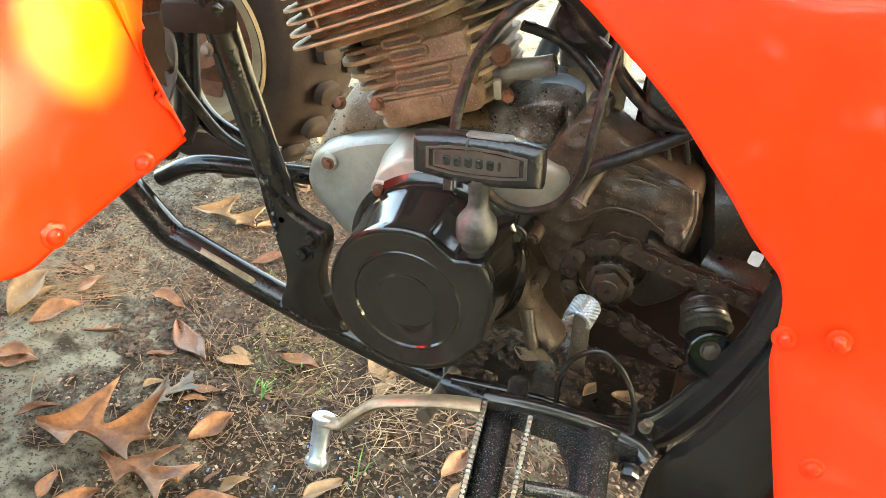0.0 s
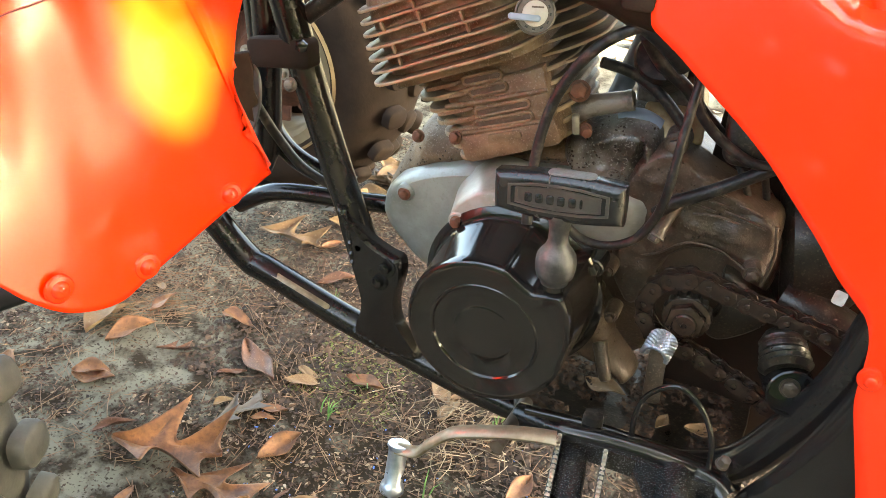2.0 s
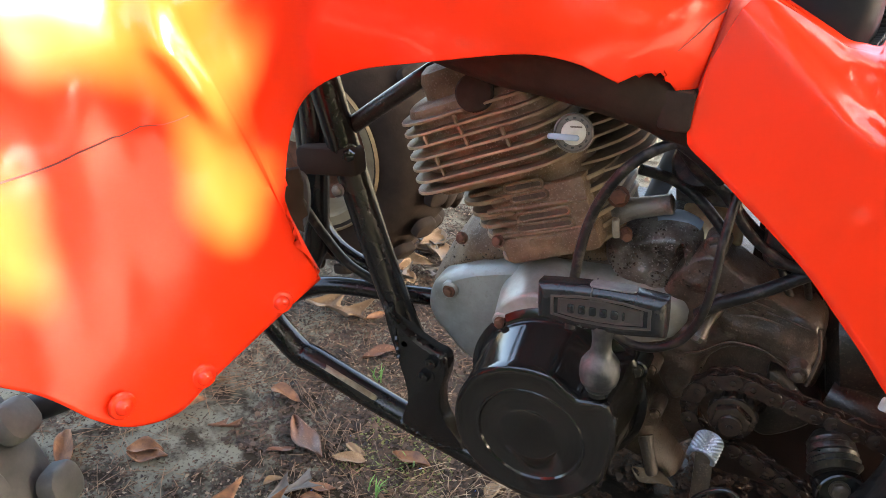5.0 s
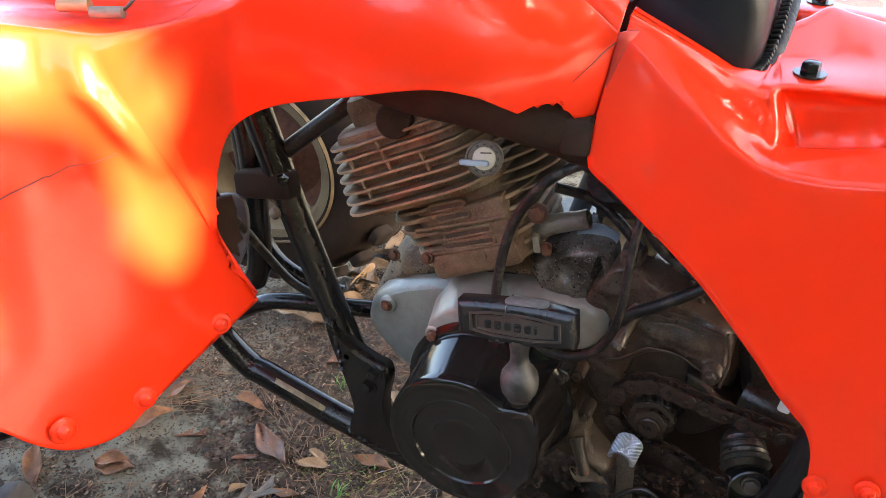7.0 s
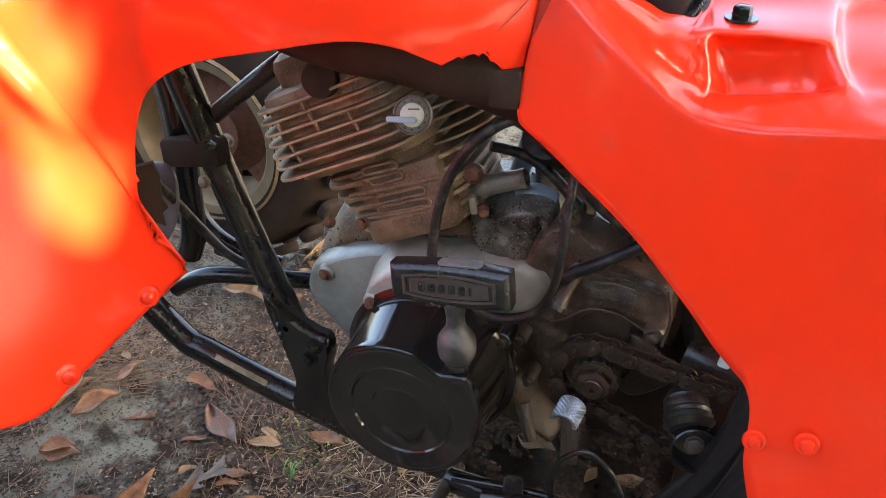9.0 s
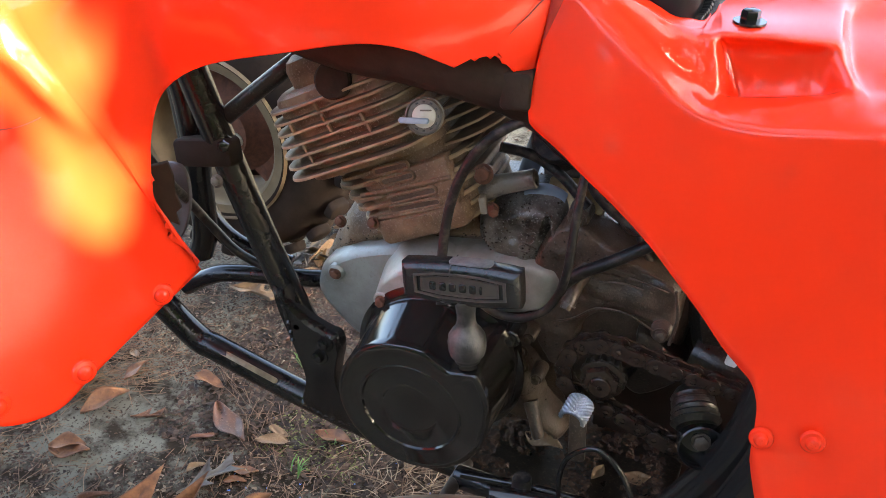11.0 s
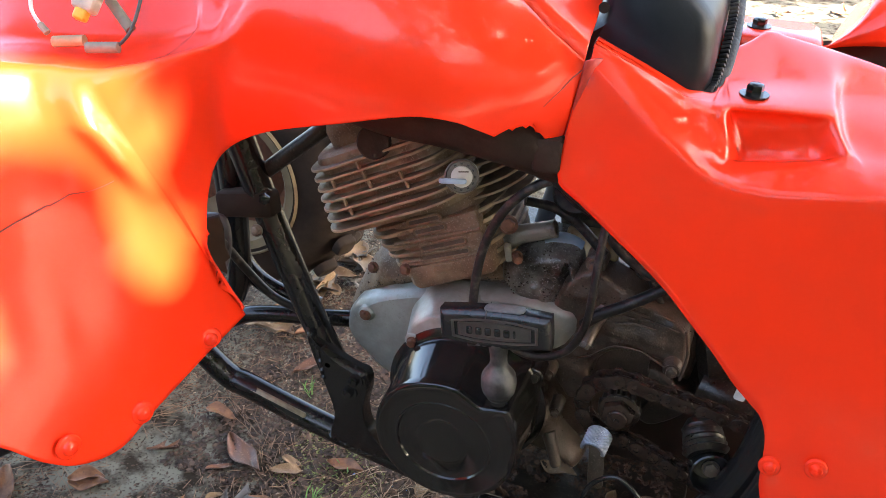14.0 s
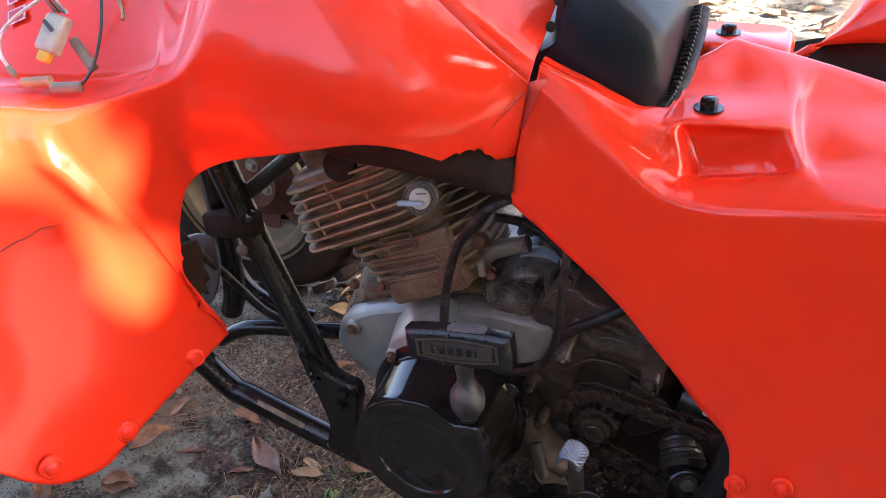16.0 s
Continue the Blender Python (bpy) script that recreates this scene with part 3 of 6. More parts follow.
# ---- frame tubes ----
def pipe(name, pts, r, mat=FRAME, parent=None, label="", n=16, steps=8):
    return part(name, tube(bmesh.new(), pts, r, n, steps), mat, parent or quad, label, 50)


def frame_work():
    down = pipe("down_tube", [(-.240, -.013, .70), (-.219, -.013, .627), (-.192, -.012, .538), (-.157, -.010, .433), (-.126, -.010, .36), (-.110, -.010, .31), (-.095, -.012, .285)], 0.0145,
                label="glossy black painted steel down tube")
    bolt(down, (-.1334, -.026, .3905), (0, -1, 0), 0.0042, 0.003, BLACK, washer=1.2)
    # welded Y plate with a folded edge, its two flange bolts and weld beads
    bm = bmesh.new()
    m = frame_at((0, -.014, 0), (0, -1, 0), (1, 0, 0))
    slab(bm, [(p.x, p.y) for p in spline([(-.158, .432, 0), (-.143, .418, 0), (-.125, .402, 0), (-.1035, .392, 0), (-.0905, .388, 0), (-.0880, .370, 0), (-.0935, .340, 0), (-.088, .310, 0), (-.066, .278, 0),
                                          (-.10, .270, 0), (-.128, .279, 0), (-.137, .290, 0), (-.130, .325, 0), (-.1415, .37, 0), (-.153, .405, 0)], 4, True)], m, 0.016, 0.009)
    plate = part("gusset", bm, FRAME, down, "welded black gusset plate", 40)
    for o in ((-.1105, -.029, .3610), (-.1035, -.029, .3790)):
        bolt(plate, o, (-.1, -1, .1), 0.0058, 0.006, BLACK, washer=1.7)
    for pts in (((-.137, -.027, .290), (-.122, -.028, .284), (-.10, -.028, .278), (-.072, -.027, .280)), ((-.150, -.026, .428), (-.143, -.029, .400), (-.139, -.029, .372))):
        bm = bmesh.new()
        path = spline(pts, 9)
        tube(bm, [p + Vector((0, .001 * math.sin(i * 2.1), .0009 * math.cos(i * 1.7))) for i, p in enumerate(path)], .0026, 8, 1)
        part("weld_bead", bm, FRAME, plate)
    pipe("lower_rail", [(-.36, -.012, .412), (-.318, -.012, .370), (-.272, -.012, .3262), (-.246, -.012, .3168), (-.176, -.012, .2940), (-.1315, -.012, .2815), (-.082, -.012, .2690), (.0, -.014, .2530), (.06, -.016, .2480), (.12, -.02, .245), (.25, -.02, .26)], 0.0145,
         label="black lower frame rail with paint worn to bare steel")
    bm = bmesh.new()
    m = frame_at((-.2125, -.0215, .3160), (0.18, -.66, .72), (.95, 0, -.31))
    slab(bm, rounded(.092, .0060, .003, 3), m, 0.0016, 0.0006)
    part("worn_patch", bm, SCUFF, quad, "bare steel where the paint wore off")
    pipe("upper_brace", [(-.205, -.004, .587), (-.175, -.002, .612), (-.14, .004, .6405), (-.125, .02, .652)], 0.0080, GREASE)
    pipe("far_down_tube", [(-.30, .045, .70), (-.275, .03, .60), (-.262, .02, .52), (-.257, .02, .475), (-.240, .02, .447), (-.21, .022, .43), (-.17, .03, .418)], 0.0105)
    pipe("second_tube", [(-.262, 0, .67), (-.245, 0, .6155), (-.2415, 0, .5587), (-.2430, 0, .52), (-.2468, 0, .46), (-.258, .002, .43)], 0.0125)
    pipe("cross_rail", [(-.30, .02, .365), (-.27, .02, .385), (-.24, .025, .394), (-.17, .04, .396), (-.09, .06, .398)], 0.0095)
    bm = bmesh.new()
    slab(bm, rounded(.064, .026, .006), frame_at((-.214, -.010, .560), (-.05, -1, .15), (1, 0, .17)), 0.018, 0.004)
    br = part("clamp_bracket", bm, TYRE, quad, "dark bracket across two frame tubes")
    bolt(br, (-.2015, -.0275, .5375), (0, -1, .3), 0.0045, 0.004, CAST, washer=1.4)
    bolt(br, (-.194, -.02, .573), (.6, -1, .1), 0.006, 0.010, BLACK, washer=1.5)
    bm = bmesh.new()
    slab(bm, [(p.x, p.y) for p in spline([(-.020, .034, 0), (.014, .040, 0), (.018, .010, 0), (.004, -.026, 0), (-.018, -.046, 0), (-.030, -.02, 0)], 4, True)], frame_at((-.246, -.034, .508), (.1, -1, .1), (1, .1, .1)), .004, .0015)
    flap = part("side_cover", bm, GREYPLATE, quad, "scuffed grey-blue plastic cover behind the torn fender")
    bolt(flap, (-.243, -.0395, .535), (.1, -1, .1), .003, .002, CHROME, washer=1.3)
    # torn black mud flap behind the fender edge
    bm = bmesh.new()
    slab(bm, [(-.012, .016), (.006, .019), (.009, .006), (.008, -.010), (.011, -.022), (.006, -.026), (.007, -.038), (.001, -.034), (-.004, -.048), (-.007, -.030), (-.012, -.020)], frame_at((-.199, -.100, .572), (.55, -.8, .1), (.8, .55, 0)), 0.005, 0.002)
    part("torn_flap", bm, TYRE, quad, "torn black rubber flap")
    # steering and axle parts near the front
    pipe("front_arm", [(-.52, -.30, .315), (-.40, -.22, .36), (-.33, -.10, .37)], 0.013, AIRBOX, label="grey suspension arm")
    pipe("front_arm", [(-.54, -.26, .355), (-.42, -.16, .40), (-.33, -.03, .42)], 0.010, AIRBOX)
    pipe("brake_line", [(-.235, -.075, .58), (-.232, -.06, .55), (-.235, -.03, .51), (-.228, -.012, .475), (-.205, -.006, .446), (-.17, 0, .428)], 0.0045, RUBBER)


frame_work()


# ---- engine ----
engine = part("engine", slab(bmesh.new(), [(-.105, .43), (-.085, .475), (-.06, .508), (.055, .515), (.10, .545), (.125, .52), (.20, .505), (.232, .47), (.225, .42), (.19, .375), (.15, .34), (.11, .305),
                                            (.07, .29), (-.03, .30), (-.075, .345), (-.10, .385)], frame_at((0, .16, 0), (0, -1, 0), (1, 0, 0)) @ pose(0, 0, 0), 0.135, 0.016), DARKCAST, quad,
              "oily dark alloy crankcase caked with dirt")
for v in engine.data.vertices:
    d = noise.noise(v.co * 40) * 0.003
    v.co += Vector((d, d, -d))


def side_plate(name, pts, y0, thick, mat, bevel=0.006, label="", taper=1.0, steps=4):
    """A casting with that outline (x, z), standing out from y0 towards the viewer's side."""
    out = [(p.x, p.y) for p in spline([(x, z, 0) for x, z in pts], steps, True)]
    return part(name, slab(bmesh.new(), out, frame_at((0, y0, 0), (0, -1, 0), (1, 0, 0)), thick, bevel, taper), mat, engine, label, 42)


def relief(name, pts, y, depth, edge, mat, label, seed, cell=.0024, carve=None):
    """A lumpy casting: its face near y follows the outline (x, z) and falls back by depth over the edge width."""
    poly = [(p.x, p.y) for p in spline([(a, b, 0) for a, b in pts], 4, True)]
    n = len(poly)
    def gap(px, pz):
        inside, best, near = False, 1.0, None
        for i in range(n):
            (ax, az), (bx, bz) = poly[i], poly[(i + 1) % n]
            if (az > pz) != (bz > pz) and px < (bx - ax) * (pz - az) / (bz - az) + ax:
                inside = not inside
            dx, dz = bx - ax, bz - az
            t = max(0, min(1, ((px - ax) * dx + (pz - az) * dz) / (dx * dx + dz * dz + 1e-12)))
            gone = math.hypot(px - ax - t * dx, pz - az - t * dz)
            if gone < best:
                best, near = gone, (ax + t * dx, az + t * dz)
        return (best if inside else -best), near
    x0, x1, z0, z1 = min(p[0] for p in poly), max(p[0] for p in poly), min(p[1] for p in poly), max(p[1] for p in poly)
    bm = bmesh.new()
    nx, nz = int((x1 - x0) / cell) + 3, int((z1 - z0) / cell) + 3
    vs = {}
    for i in range(nx):
        for k in range(nz):
            px, pz = x0 + (i - 1) * cell, z0 + (k - 1) * cell
            d, near = gap(px, pz)
            if d > -cell * 1.5:
                if d < 0:
                    px, pz = near
                f = max(0.0, min(1.0, d / edge))
                f = math.sqrt(max(0.0, 1 - (1 - f) ** 2))
                bump = .0034 * noise.fractal((px * 45, pz * 45, seed), 1.0, 2.1, 3) + .002 * max(0, noise.noise((px * 120, pz * 120, seed)))
                vs[i, k] = bm.verts.new((px, y + depth * (1 - f) - bump * f + (carve(px, pz) * f if carve else 0), pz))
    for i, k in list(vs):
        q = [(i, k), (i + 1, k), (i + 1, k + 1), (i, k + 1)]
        if all(c in vs for c in q):
            bm.faces.new([vs[c] for c in q])
    # crumbs of dirt stuck to the casting
    rnd = random.Random(seed)
    crumbs = bmesh.new()
    spots = sorted(vs)
    for _ in range(len(spots) // 4):
        c = vs[rnd.choice(spots)].co
        if noise.noise((c.x * 60, c.z * 60, seed + 3)) < -.05:
            continue
        r = rnd.uniform(.0004, .0013)
        o = c + Vector((rnd.uniform(-.001, .001), -r * .3, rnd.uniform(-.001, .001)))
        ring = [crumbs.verts.new(o + Vector((r * math.cos(a) * rnd.uniform(.6, 1.3), rnd.uniform(-.2, .2) * r, r * math.sin(a) * rnd.uniform(.6, 1.3)))) for a in (k * math.pi / 2.5 for k in range(5))]
        tip = crumbs.verts.new(o + Vector((0, -r * .9, 0)))
        for k in range(5):
            crumbs.faces.new((ring[k], ring[(k + 1) % 5], tip))
    casting = part(name, bm, mat, engine, label, 60)
    tagged(part("caked_dirt", crumbs, CRUST, casting, "", 0), "crumbs of dry brown dirt", kind="stuff")
    return casting


def engine_parts():
    # silver generator cover with its raised ramp beneath the starter handle
    cover = side_plate("generator_cover", [(-.128, .422), (-.120, .445), (-.098, .463), (-.067, .476), (-.033, .486), (-.005, .4925), (.022, .4965), (.053, .4995), (.079, .500), (.104, .496), (.117, .487), (.115, .468), (.10, .448), (.05, .434),
                                            (-.01, .394), (-.063, .368), (-.088, .371), (-.108, .389), (-.122, .404)], .030, 0.030, SILVER, 0.016, "dull silver generator cover", 1.0)
    for o in ((-.1, .002, .446), (-.008, .004, .490)):
        bm = bmesh.new()
        lathe(bm, [(.009, .012), (.0085, -.004), (.0065, -.006), (0, -.006)], frame_at(o, (0, 1, 0)), 24)
        part("bolt_boss", bm, SILVER, engine)
    bolt(engine, (-.1, -.003, .446), (0, -1, .1), 0.0042, 0.0045, RUST, label="corroded cover bolt")
    flange = [(-.041, .455), (-.037, .471), (-.026, .484), (-.014, .493), (.002, .495), (.016, .488), (.03, .476), (.036, .462), (.03, .445), (.02, .43), (0, .425), (-.03, .44)]
    side_plate("starter_housing", [(x * 1.30 + .0003, .4637 + (z - .4637) * 1.22) for x, z in flange], .010, 0.052, SILVER, 0.006, "silver ramp behind the recoil starter", 0.78)
    # mounting ears of the recoil starter
    for o in ((-.033, -.042, .458), (.088, -.046, .452)):
        bm = bmesh.new()
        lathe(bm, [(.0085, .02), (.0082, -.001), (.007, -.002), (0, -.002)], frame_at(o, (0, 1, 0)), 24)
        part("starter_ear", bm, BLACK if o[0] > 0 else SILVER, engine)
        bolt(engine, (o[0], o[1] - .002, o[2]), (0, -1, .1), 0.0046, 0.005, RUST if o[0] < 0 else GREASE, washer=1.2)
    # black recoil starter drum
    bm = bmesh.new()
    m = frame_at((.0217, -.112, .406), (0, -1, 0), (1, 0, 0))
    n = 144
    prof = [(.0715, -.080), (.0715, -.062), (.0690, -.058), (.0670, -.010), (.0668, -.0045), (.0660, -.0015), (.0640, .0), (.0615, .0004), (.0600, -.0002), (.0462, -.0004), (.0452, .0002), (.0440, .0002), (.0428, -.0016), (.0418, -.0018),
            (.0262, -.0016), (.0250, -.0012), (.0236, -.0006), (.0222, -.0006), (.012, -.0009), (0, -.001)]
    rings = []
    for r, h in prof:
        ring = []
        for k in range(n):
            a = 2 * math.pi * k / n
            rr = r
            if r > .055:
                # flat side with the outlet for the cord
                da = math.atan2(math.sin(a - radians(43)), math.cos(a - radians(43)))
                lobe = max(0.0, 1 - abs(da) / radians(46)) if da < 0 else max(0.0, 1 - abs(da) / radians(13))
                rr = r + 0.0135 * lobe ** 1.15
                db = math.atan2(math.sin(a - radians(62)), math.cos(a - radians(62)))
                rr -= 0.0050 * max(0.0, 1 - (db / radians(17)) ** 2)
            ring.append(bm.verts.new(m @ Vector((rr * math.cos(a), rr * math.sin(a), h))) if r > 0 else None)
        rings.append(ring)
    tip = bm.verts.new(m @ Vector((0, 0, prof[-1][1])))
    for a, b in zip(rings, rings[1:]):
        for k in range(n):
            k2 = (k + 1) % n
            bm.faces.new((a[k], a[k2], tip) if b[k] is None else (a[k], a[k2], b[k2], b[k]))
    drum = part("recoil_starter", bm, BLACK, engine, "glossy black recoil starter cover with pressed rings", 30)
    bm = bmesh.new()
    lathe(bm, [(.079, 0), (.079, .003), (.074, .006), (.0715, .007), (.06, .007)], frame_at((.0217, -.040, .406), (0, -1, 0)), 64)
    part("starter_flange", bm, BLACK, engine)
    # crankcase detail: lumps, pads and webs
    relief("gear_case", [(.082, .485), (.088, .44), (.096, .405), (.112, .388), (.126, .392), (.134, .418), (.142, .446), (.162, .458), (.19, .456), (.214, .446), (.220, .47), (.216, .50), (.19, .515), (.15, .532), (.125, .545), (.10, .53)],
           .007, .034, .008, DARKCAST, "grimy sprocket side casting", 3,
           carve=lambda x, z: -.0055 * math.exp(-((z - .4850 + (x - .14) * .12) / .0095) ** 2) * max(0, min(1, (x - .128) / .030, (.214 - x) / .020)) - (.0016 if z < .4715 + .004 * math.sin((x - .13) * 60) else 0))
    relief("case_foot", [(.062, .385), (.082, .395), (.10, .38), (.108, .35), (.128, .328), (.136, .312), (.126, .300), (.106, .314), (.084, .320), (.064, .335)], -.010, .034, .016, DARKCAST, "cast foot of the crankcase", 5)
    def wedge(x, z):
        # a triangular hollow, its peak under the shoulder of the hump
        f = (.5420 - z) / .054
        if not 0 < f < 1:
            return 0.0
        a, b = .0962 - .0160 * f, .0962 + .0115 * f
        return .013 * (x - a) / (b - a) if a < x < b else .013 * max(0.0, 1 - (x - b) / .0045) if x >= b else 0.0
    relief("clutch_hump", [(.034, .50), (.030, .522), (.040, .536), (.058, .546), (.078, .556), (.098, .555), (.110, .548), (.117, .537), (.1245, .525), (.127, .511), (.123, .496), (.115, .482), (.10, .474), (.07, .475)], .009, .05, .017, HUMP,
           "worn grey-brown alloy hump of the gear case", 8, .0018, wedge)
    relief("crank_face", [(-.10, .435), (-.085, .475), (-.06, .512), (0, .522), (.05, .525), (.07, .50), (.08, .46), (.09, .40), (.07, .33), (0, .315), (-.06, .35), (-.095, .39)], .032, .04, .02, DARKCAST, "oily crankcase face", 11)
    relief("upper_case", [(-.142, .412), (-.130, .450), (-.112, .485), (-.098, .503), (-.07, .515), (-.03, .512), (.02, .525), (.055, .53), (.05, .49), (0, .475), (-.06, .455), (-.10, .43)], .020, .05, .035, RUSTCAST, "brown stained upper crankcase", 14)
    bm = bmesh.new()
    tube(bm, [(.0815 + .0055 * math.cos(a), .0055, .5108 + .0042 * math.sin(a)) for a in (k * math.pi / 4 for k in range(8))], 0.0006, 6, 3, True)
    part("casting_mark", bm, CAST, engine)
    for o, r in (((.2058, -.005, .4595), .0055), ((.1235, .012, .545), .006), ((.095, -.012, .43), .004), ((.105, -.012, .385), .004)):
        bm = bmesh.new()
        lathe(bm, [(r * 1.75, .02), (r * 1.6, .002), (r * 1.3, 0), (0, 0)], frame_at(o, (0, 1, 0)), 20)
        part("case_boss", bm, DARKCAST, engine)
        bolt(engine, (o[0], o[1], o[2]), (0, -1, .1), r, .005, CAST if r > .006 else DARKCAST, washer=1.25)
    for pts, r in ((((.118, -.002, .448), (.132, -.003, .456), (.147, -.004, .4700), (.158, -.0045, .4738), (.176, -.0045, .4730), (.190, -.004, .466), (.200, -.004, .461)), .0009),
                   (((.150, -.006, .500), (.168, -.006, .503), (.186, -.005, .500)), .0011), (((.212, -.004, .505), (.217, -.005, .480), (.214, -.006, .452)), .0016)):
        pipe("case_seam", pts, r, DARKCAST, engine, n=8)
    for o in ((.0905, -.014, .4155), (.0925, -.014, .3985)):
        bolt(engine, o, (-.1, -1, .1), .0036, .003, DARKCAST, washer=1.6)
    bm = bmesh.new()
    d = Vector((.1268, -.0090, .4765)) - Vector((.1338, .006, .4960))
    lathe(bm, [(.0072, -.01), (.0070, .004), (.0060, .008), (.0058, d.length - .003), (.0070, d.length - .001), (.0068, d.length + .002), (0, d.length + .002)], frame_at((.1338, .006, .4960), d), 24)
    part("bolt_tube", bm, DARKCAST, engine, "cast tube round a long case bolt", 40)
    bolt(engine, Vector((.1268, -.0090, .4765)) + d.normalized() * .002, d, .0052, .005, HUMP)
    bm = bmesh.new()
    d = Vector((.1128, -.020, .3240)) - Vector((.101, -.006, .346))
    lathe(bm, [(0, -.004), (.0075, -.004), (.0062, .008), (.0058, d.length), (.0045, d.length + .003), (0, d.length + .004)], frame_at((.101, -.006, .346), d), 20)
    part("case_peg", bm, DARKCAST, engine, smooth=40)
    # ridges on the upper gear case
    for x0, z0, x1, z1 in ((.143, .512, .178, .5065), (.140, .503, .166, .501), (.172, .5035, .206, .4965), (.182, .511, .200, .507), (.150, .520, .172, .516)):
        pipe("case_rib", [(x0, .0035, z0), ((x0 + x1) / 2, .0025, (z0 + z1) / 2 + .0012), (x1, .0035, z1)], .0011, DARKCAST, engine, n=8)


engine_parts()

# cylinder with its cooling fins, leaning forward
CYL = frame_at((.006, .045, .506), (-.438, 0, .899), (.899, 0, .438))


def fin(parent, h, w, d, thick, mat, name="fin", shift=(0, 0)):
    bm = bmesh.new()
    o = rounded(w, d, 0.035, 7)
    m = CYL @ Matrix.Translation((shift[0], shift[1], h))
    slab(bm, o, m, thick, thick * 0.45)
    f = part(name, bm, mat, parent, smooth=50)
    # the outer edge takes a paler tan than the faces between the fins
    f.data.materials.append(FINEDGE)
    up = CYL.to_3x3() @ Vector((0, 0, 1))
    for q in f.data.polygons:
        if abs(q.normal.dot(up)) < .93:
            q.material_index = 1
    for v in f.data.vertices:
        v.co += Vector((0, 0, 0.0006 * noise.noise(v.co * 90)))
    return f


def cylinder():
    bm = bmesh.new()
    slab(bm, rounded(.104, .118, .03), CYL @ Matrix.Translation((0, 0, .018)), 0.072, 0.004)
    barrel = part("cylinder", bm, RUSTCAST, engine, "rust-stained alloy cylinder with cooling fins")
    # lower block with stepped slots
    for k in range(6):
        fin(barrel, .014 + k * .0115, .112 + .0065 * k, .124, .0034, FINFACE, "cylinder_fin", (-.004, 0))
    bm = bmesh.new()
    slab(bm, [(-.024, .018), (.040, .018), (.046, .04), (.050, .078), (-.016, .078), (-.020, .04)], CYL @ frame_at((0, -.052, 0), (0, -1, 0), (1, 0, 0)), .012, .003)
    part("barrel_face", bm, RUSTCAST, barrel)
    # pairs of rounded slots between long ledges
    for (x0, z0), (x1, z1) in (((-.0464, .5717), (-.0152, .585)), ((-.040, .5635), (-.0099, .5765)), ((-.033, .5475), (.0098, .5665)), ((-.033, .5375), (.0137, .5565))):
        a, b = Vector((x0, -.0198, z0)), Vector((x1, -.0198, z1))
        bm = bmesh.new()
        m = frame_at((a + b) / 2, (0, -1, 0), b - a)
        tube(bm, [m @ Vector((x, y, 0)) for x, y in rounded((b - a).length, .0066, .0032, 4)], .0014, 8, 1, True)
        part("slot_rib", bm, RUSTCAST, barrel)
        # a darker inlay paints the shade of depth into each slot
        bm = bmesh.new()
        slab(bm, rounded((b - a).length - .003, .0040, .0019, 3), m @ Matrix.Translation((0, 0, .0003)), .0003)
        part("slot_shade", bm, DARKCAST, barrel)
    for (x0, z0), (x1, z1), r in (((-.0601, .546), (.0227, .580), .0024), ((-.0437, .5268), (.0264, .5554), .0020), ((-.052, .583), (-.03, .592), .002)):
        pipe("ledge", [(x0, -.018, z0), ((x0 + x1) / 2, -.0195, (z0 + z1) / 2), (x1, -.018, z1)], r, RUSTCAST, barrel, n=8)
    # stepped fin stubs beside the slots
    for x, z in ((-.0900, .5600), (-.0845, .5520), (-.0770, .5455), (-.0725, .5330), (-.0660, .5265), (-.0600, .5205)):
        a = Vector((x, -.008, z))
        b = a + Vector((.034, -.004, .0150))
        bm = bmesh.new()
        slab(bm, rounded(.040, .030, .010, 4), frame_at((a + b) / 2 + Vector((.003, .008, .001)), (-.438, 0, .899), b - a), .0032, .0012)
        part("fin_stub", bm, RUSTCAST, barrel)
    bm = bmesh.new()
    slab(bm, rounded(.088, .024, .006), CYL @ frame_at((.002, -.045, .026), (0, -1, 0), (1, 0, 0)), .020, .004)
    part("base_pad", bm, RUSTCAST, barrel, "base of the cylinder with a raised casting plate")
    bm = bmesh.new()
    slab(bm, rounded(.030, .008, .003), frame_at((-.007, -.019, .5335), (0, -1, 0), (.9, 0, .39)), .0025, .0008)
    part("casting_plate", bm, RUSTCAST, barrel)
    for p in ((-.0863, -.010, .510), (-.0487, -.020, .5218)):
        bolt(barrel, p, (-.1, -1, .4), .0044, .005, RUST, "stud_nut", 1.3, "rusty nut")
    # head
    bm = bmesh.new()
    slab(bm, rounded(.136, .156, .03), CYL @ Matrix.Translation((-.014, 0, .092)), 0.076, 0.006)
    head = part("cylinder_head", bm, RUSTCAST, engine, "dusty finned cylinder head")
    for k in range(1, 8):
        fin(head, .0905 + k * .0096, .153 - .001 * k, .186 - .002 * k, .0022, FINFACE, "head_fin", (-.0205 + .0006 * k, 0))
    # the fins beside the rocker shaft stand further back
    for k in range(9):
        fin(head, .0713 + k * .0096, .176 - .001 * k, .120, .0022, FINFACE, "side_fin", (.004 + .0006 * k, .012))
    for x, ks in ((-.054, (2, 3, 5)), (-.021, (4, 5, 6)), (.012, (3, 4))):
        for k in ks:
            bm = bmesh.new()
            slab(bm, rounded(.0026, .0076, .0012, 2), CYL @ frame_at((x + .0012 * (3 - k), -.086, .0964 + k * .0096), (0, -1, 0), (1, 0, 0)), .0025, .0008)
            part("fin_web", bm, FINEDGE, head)
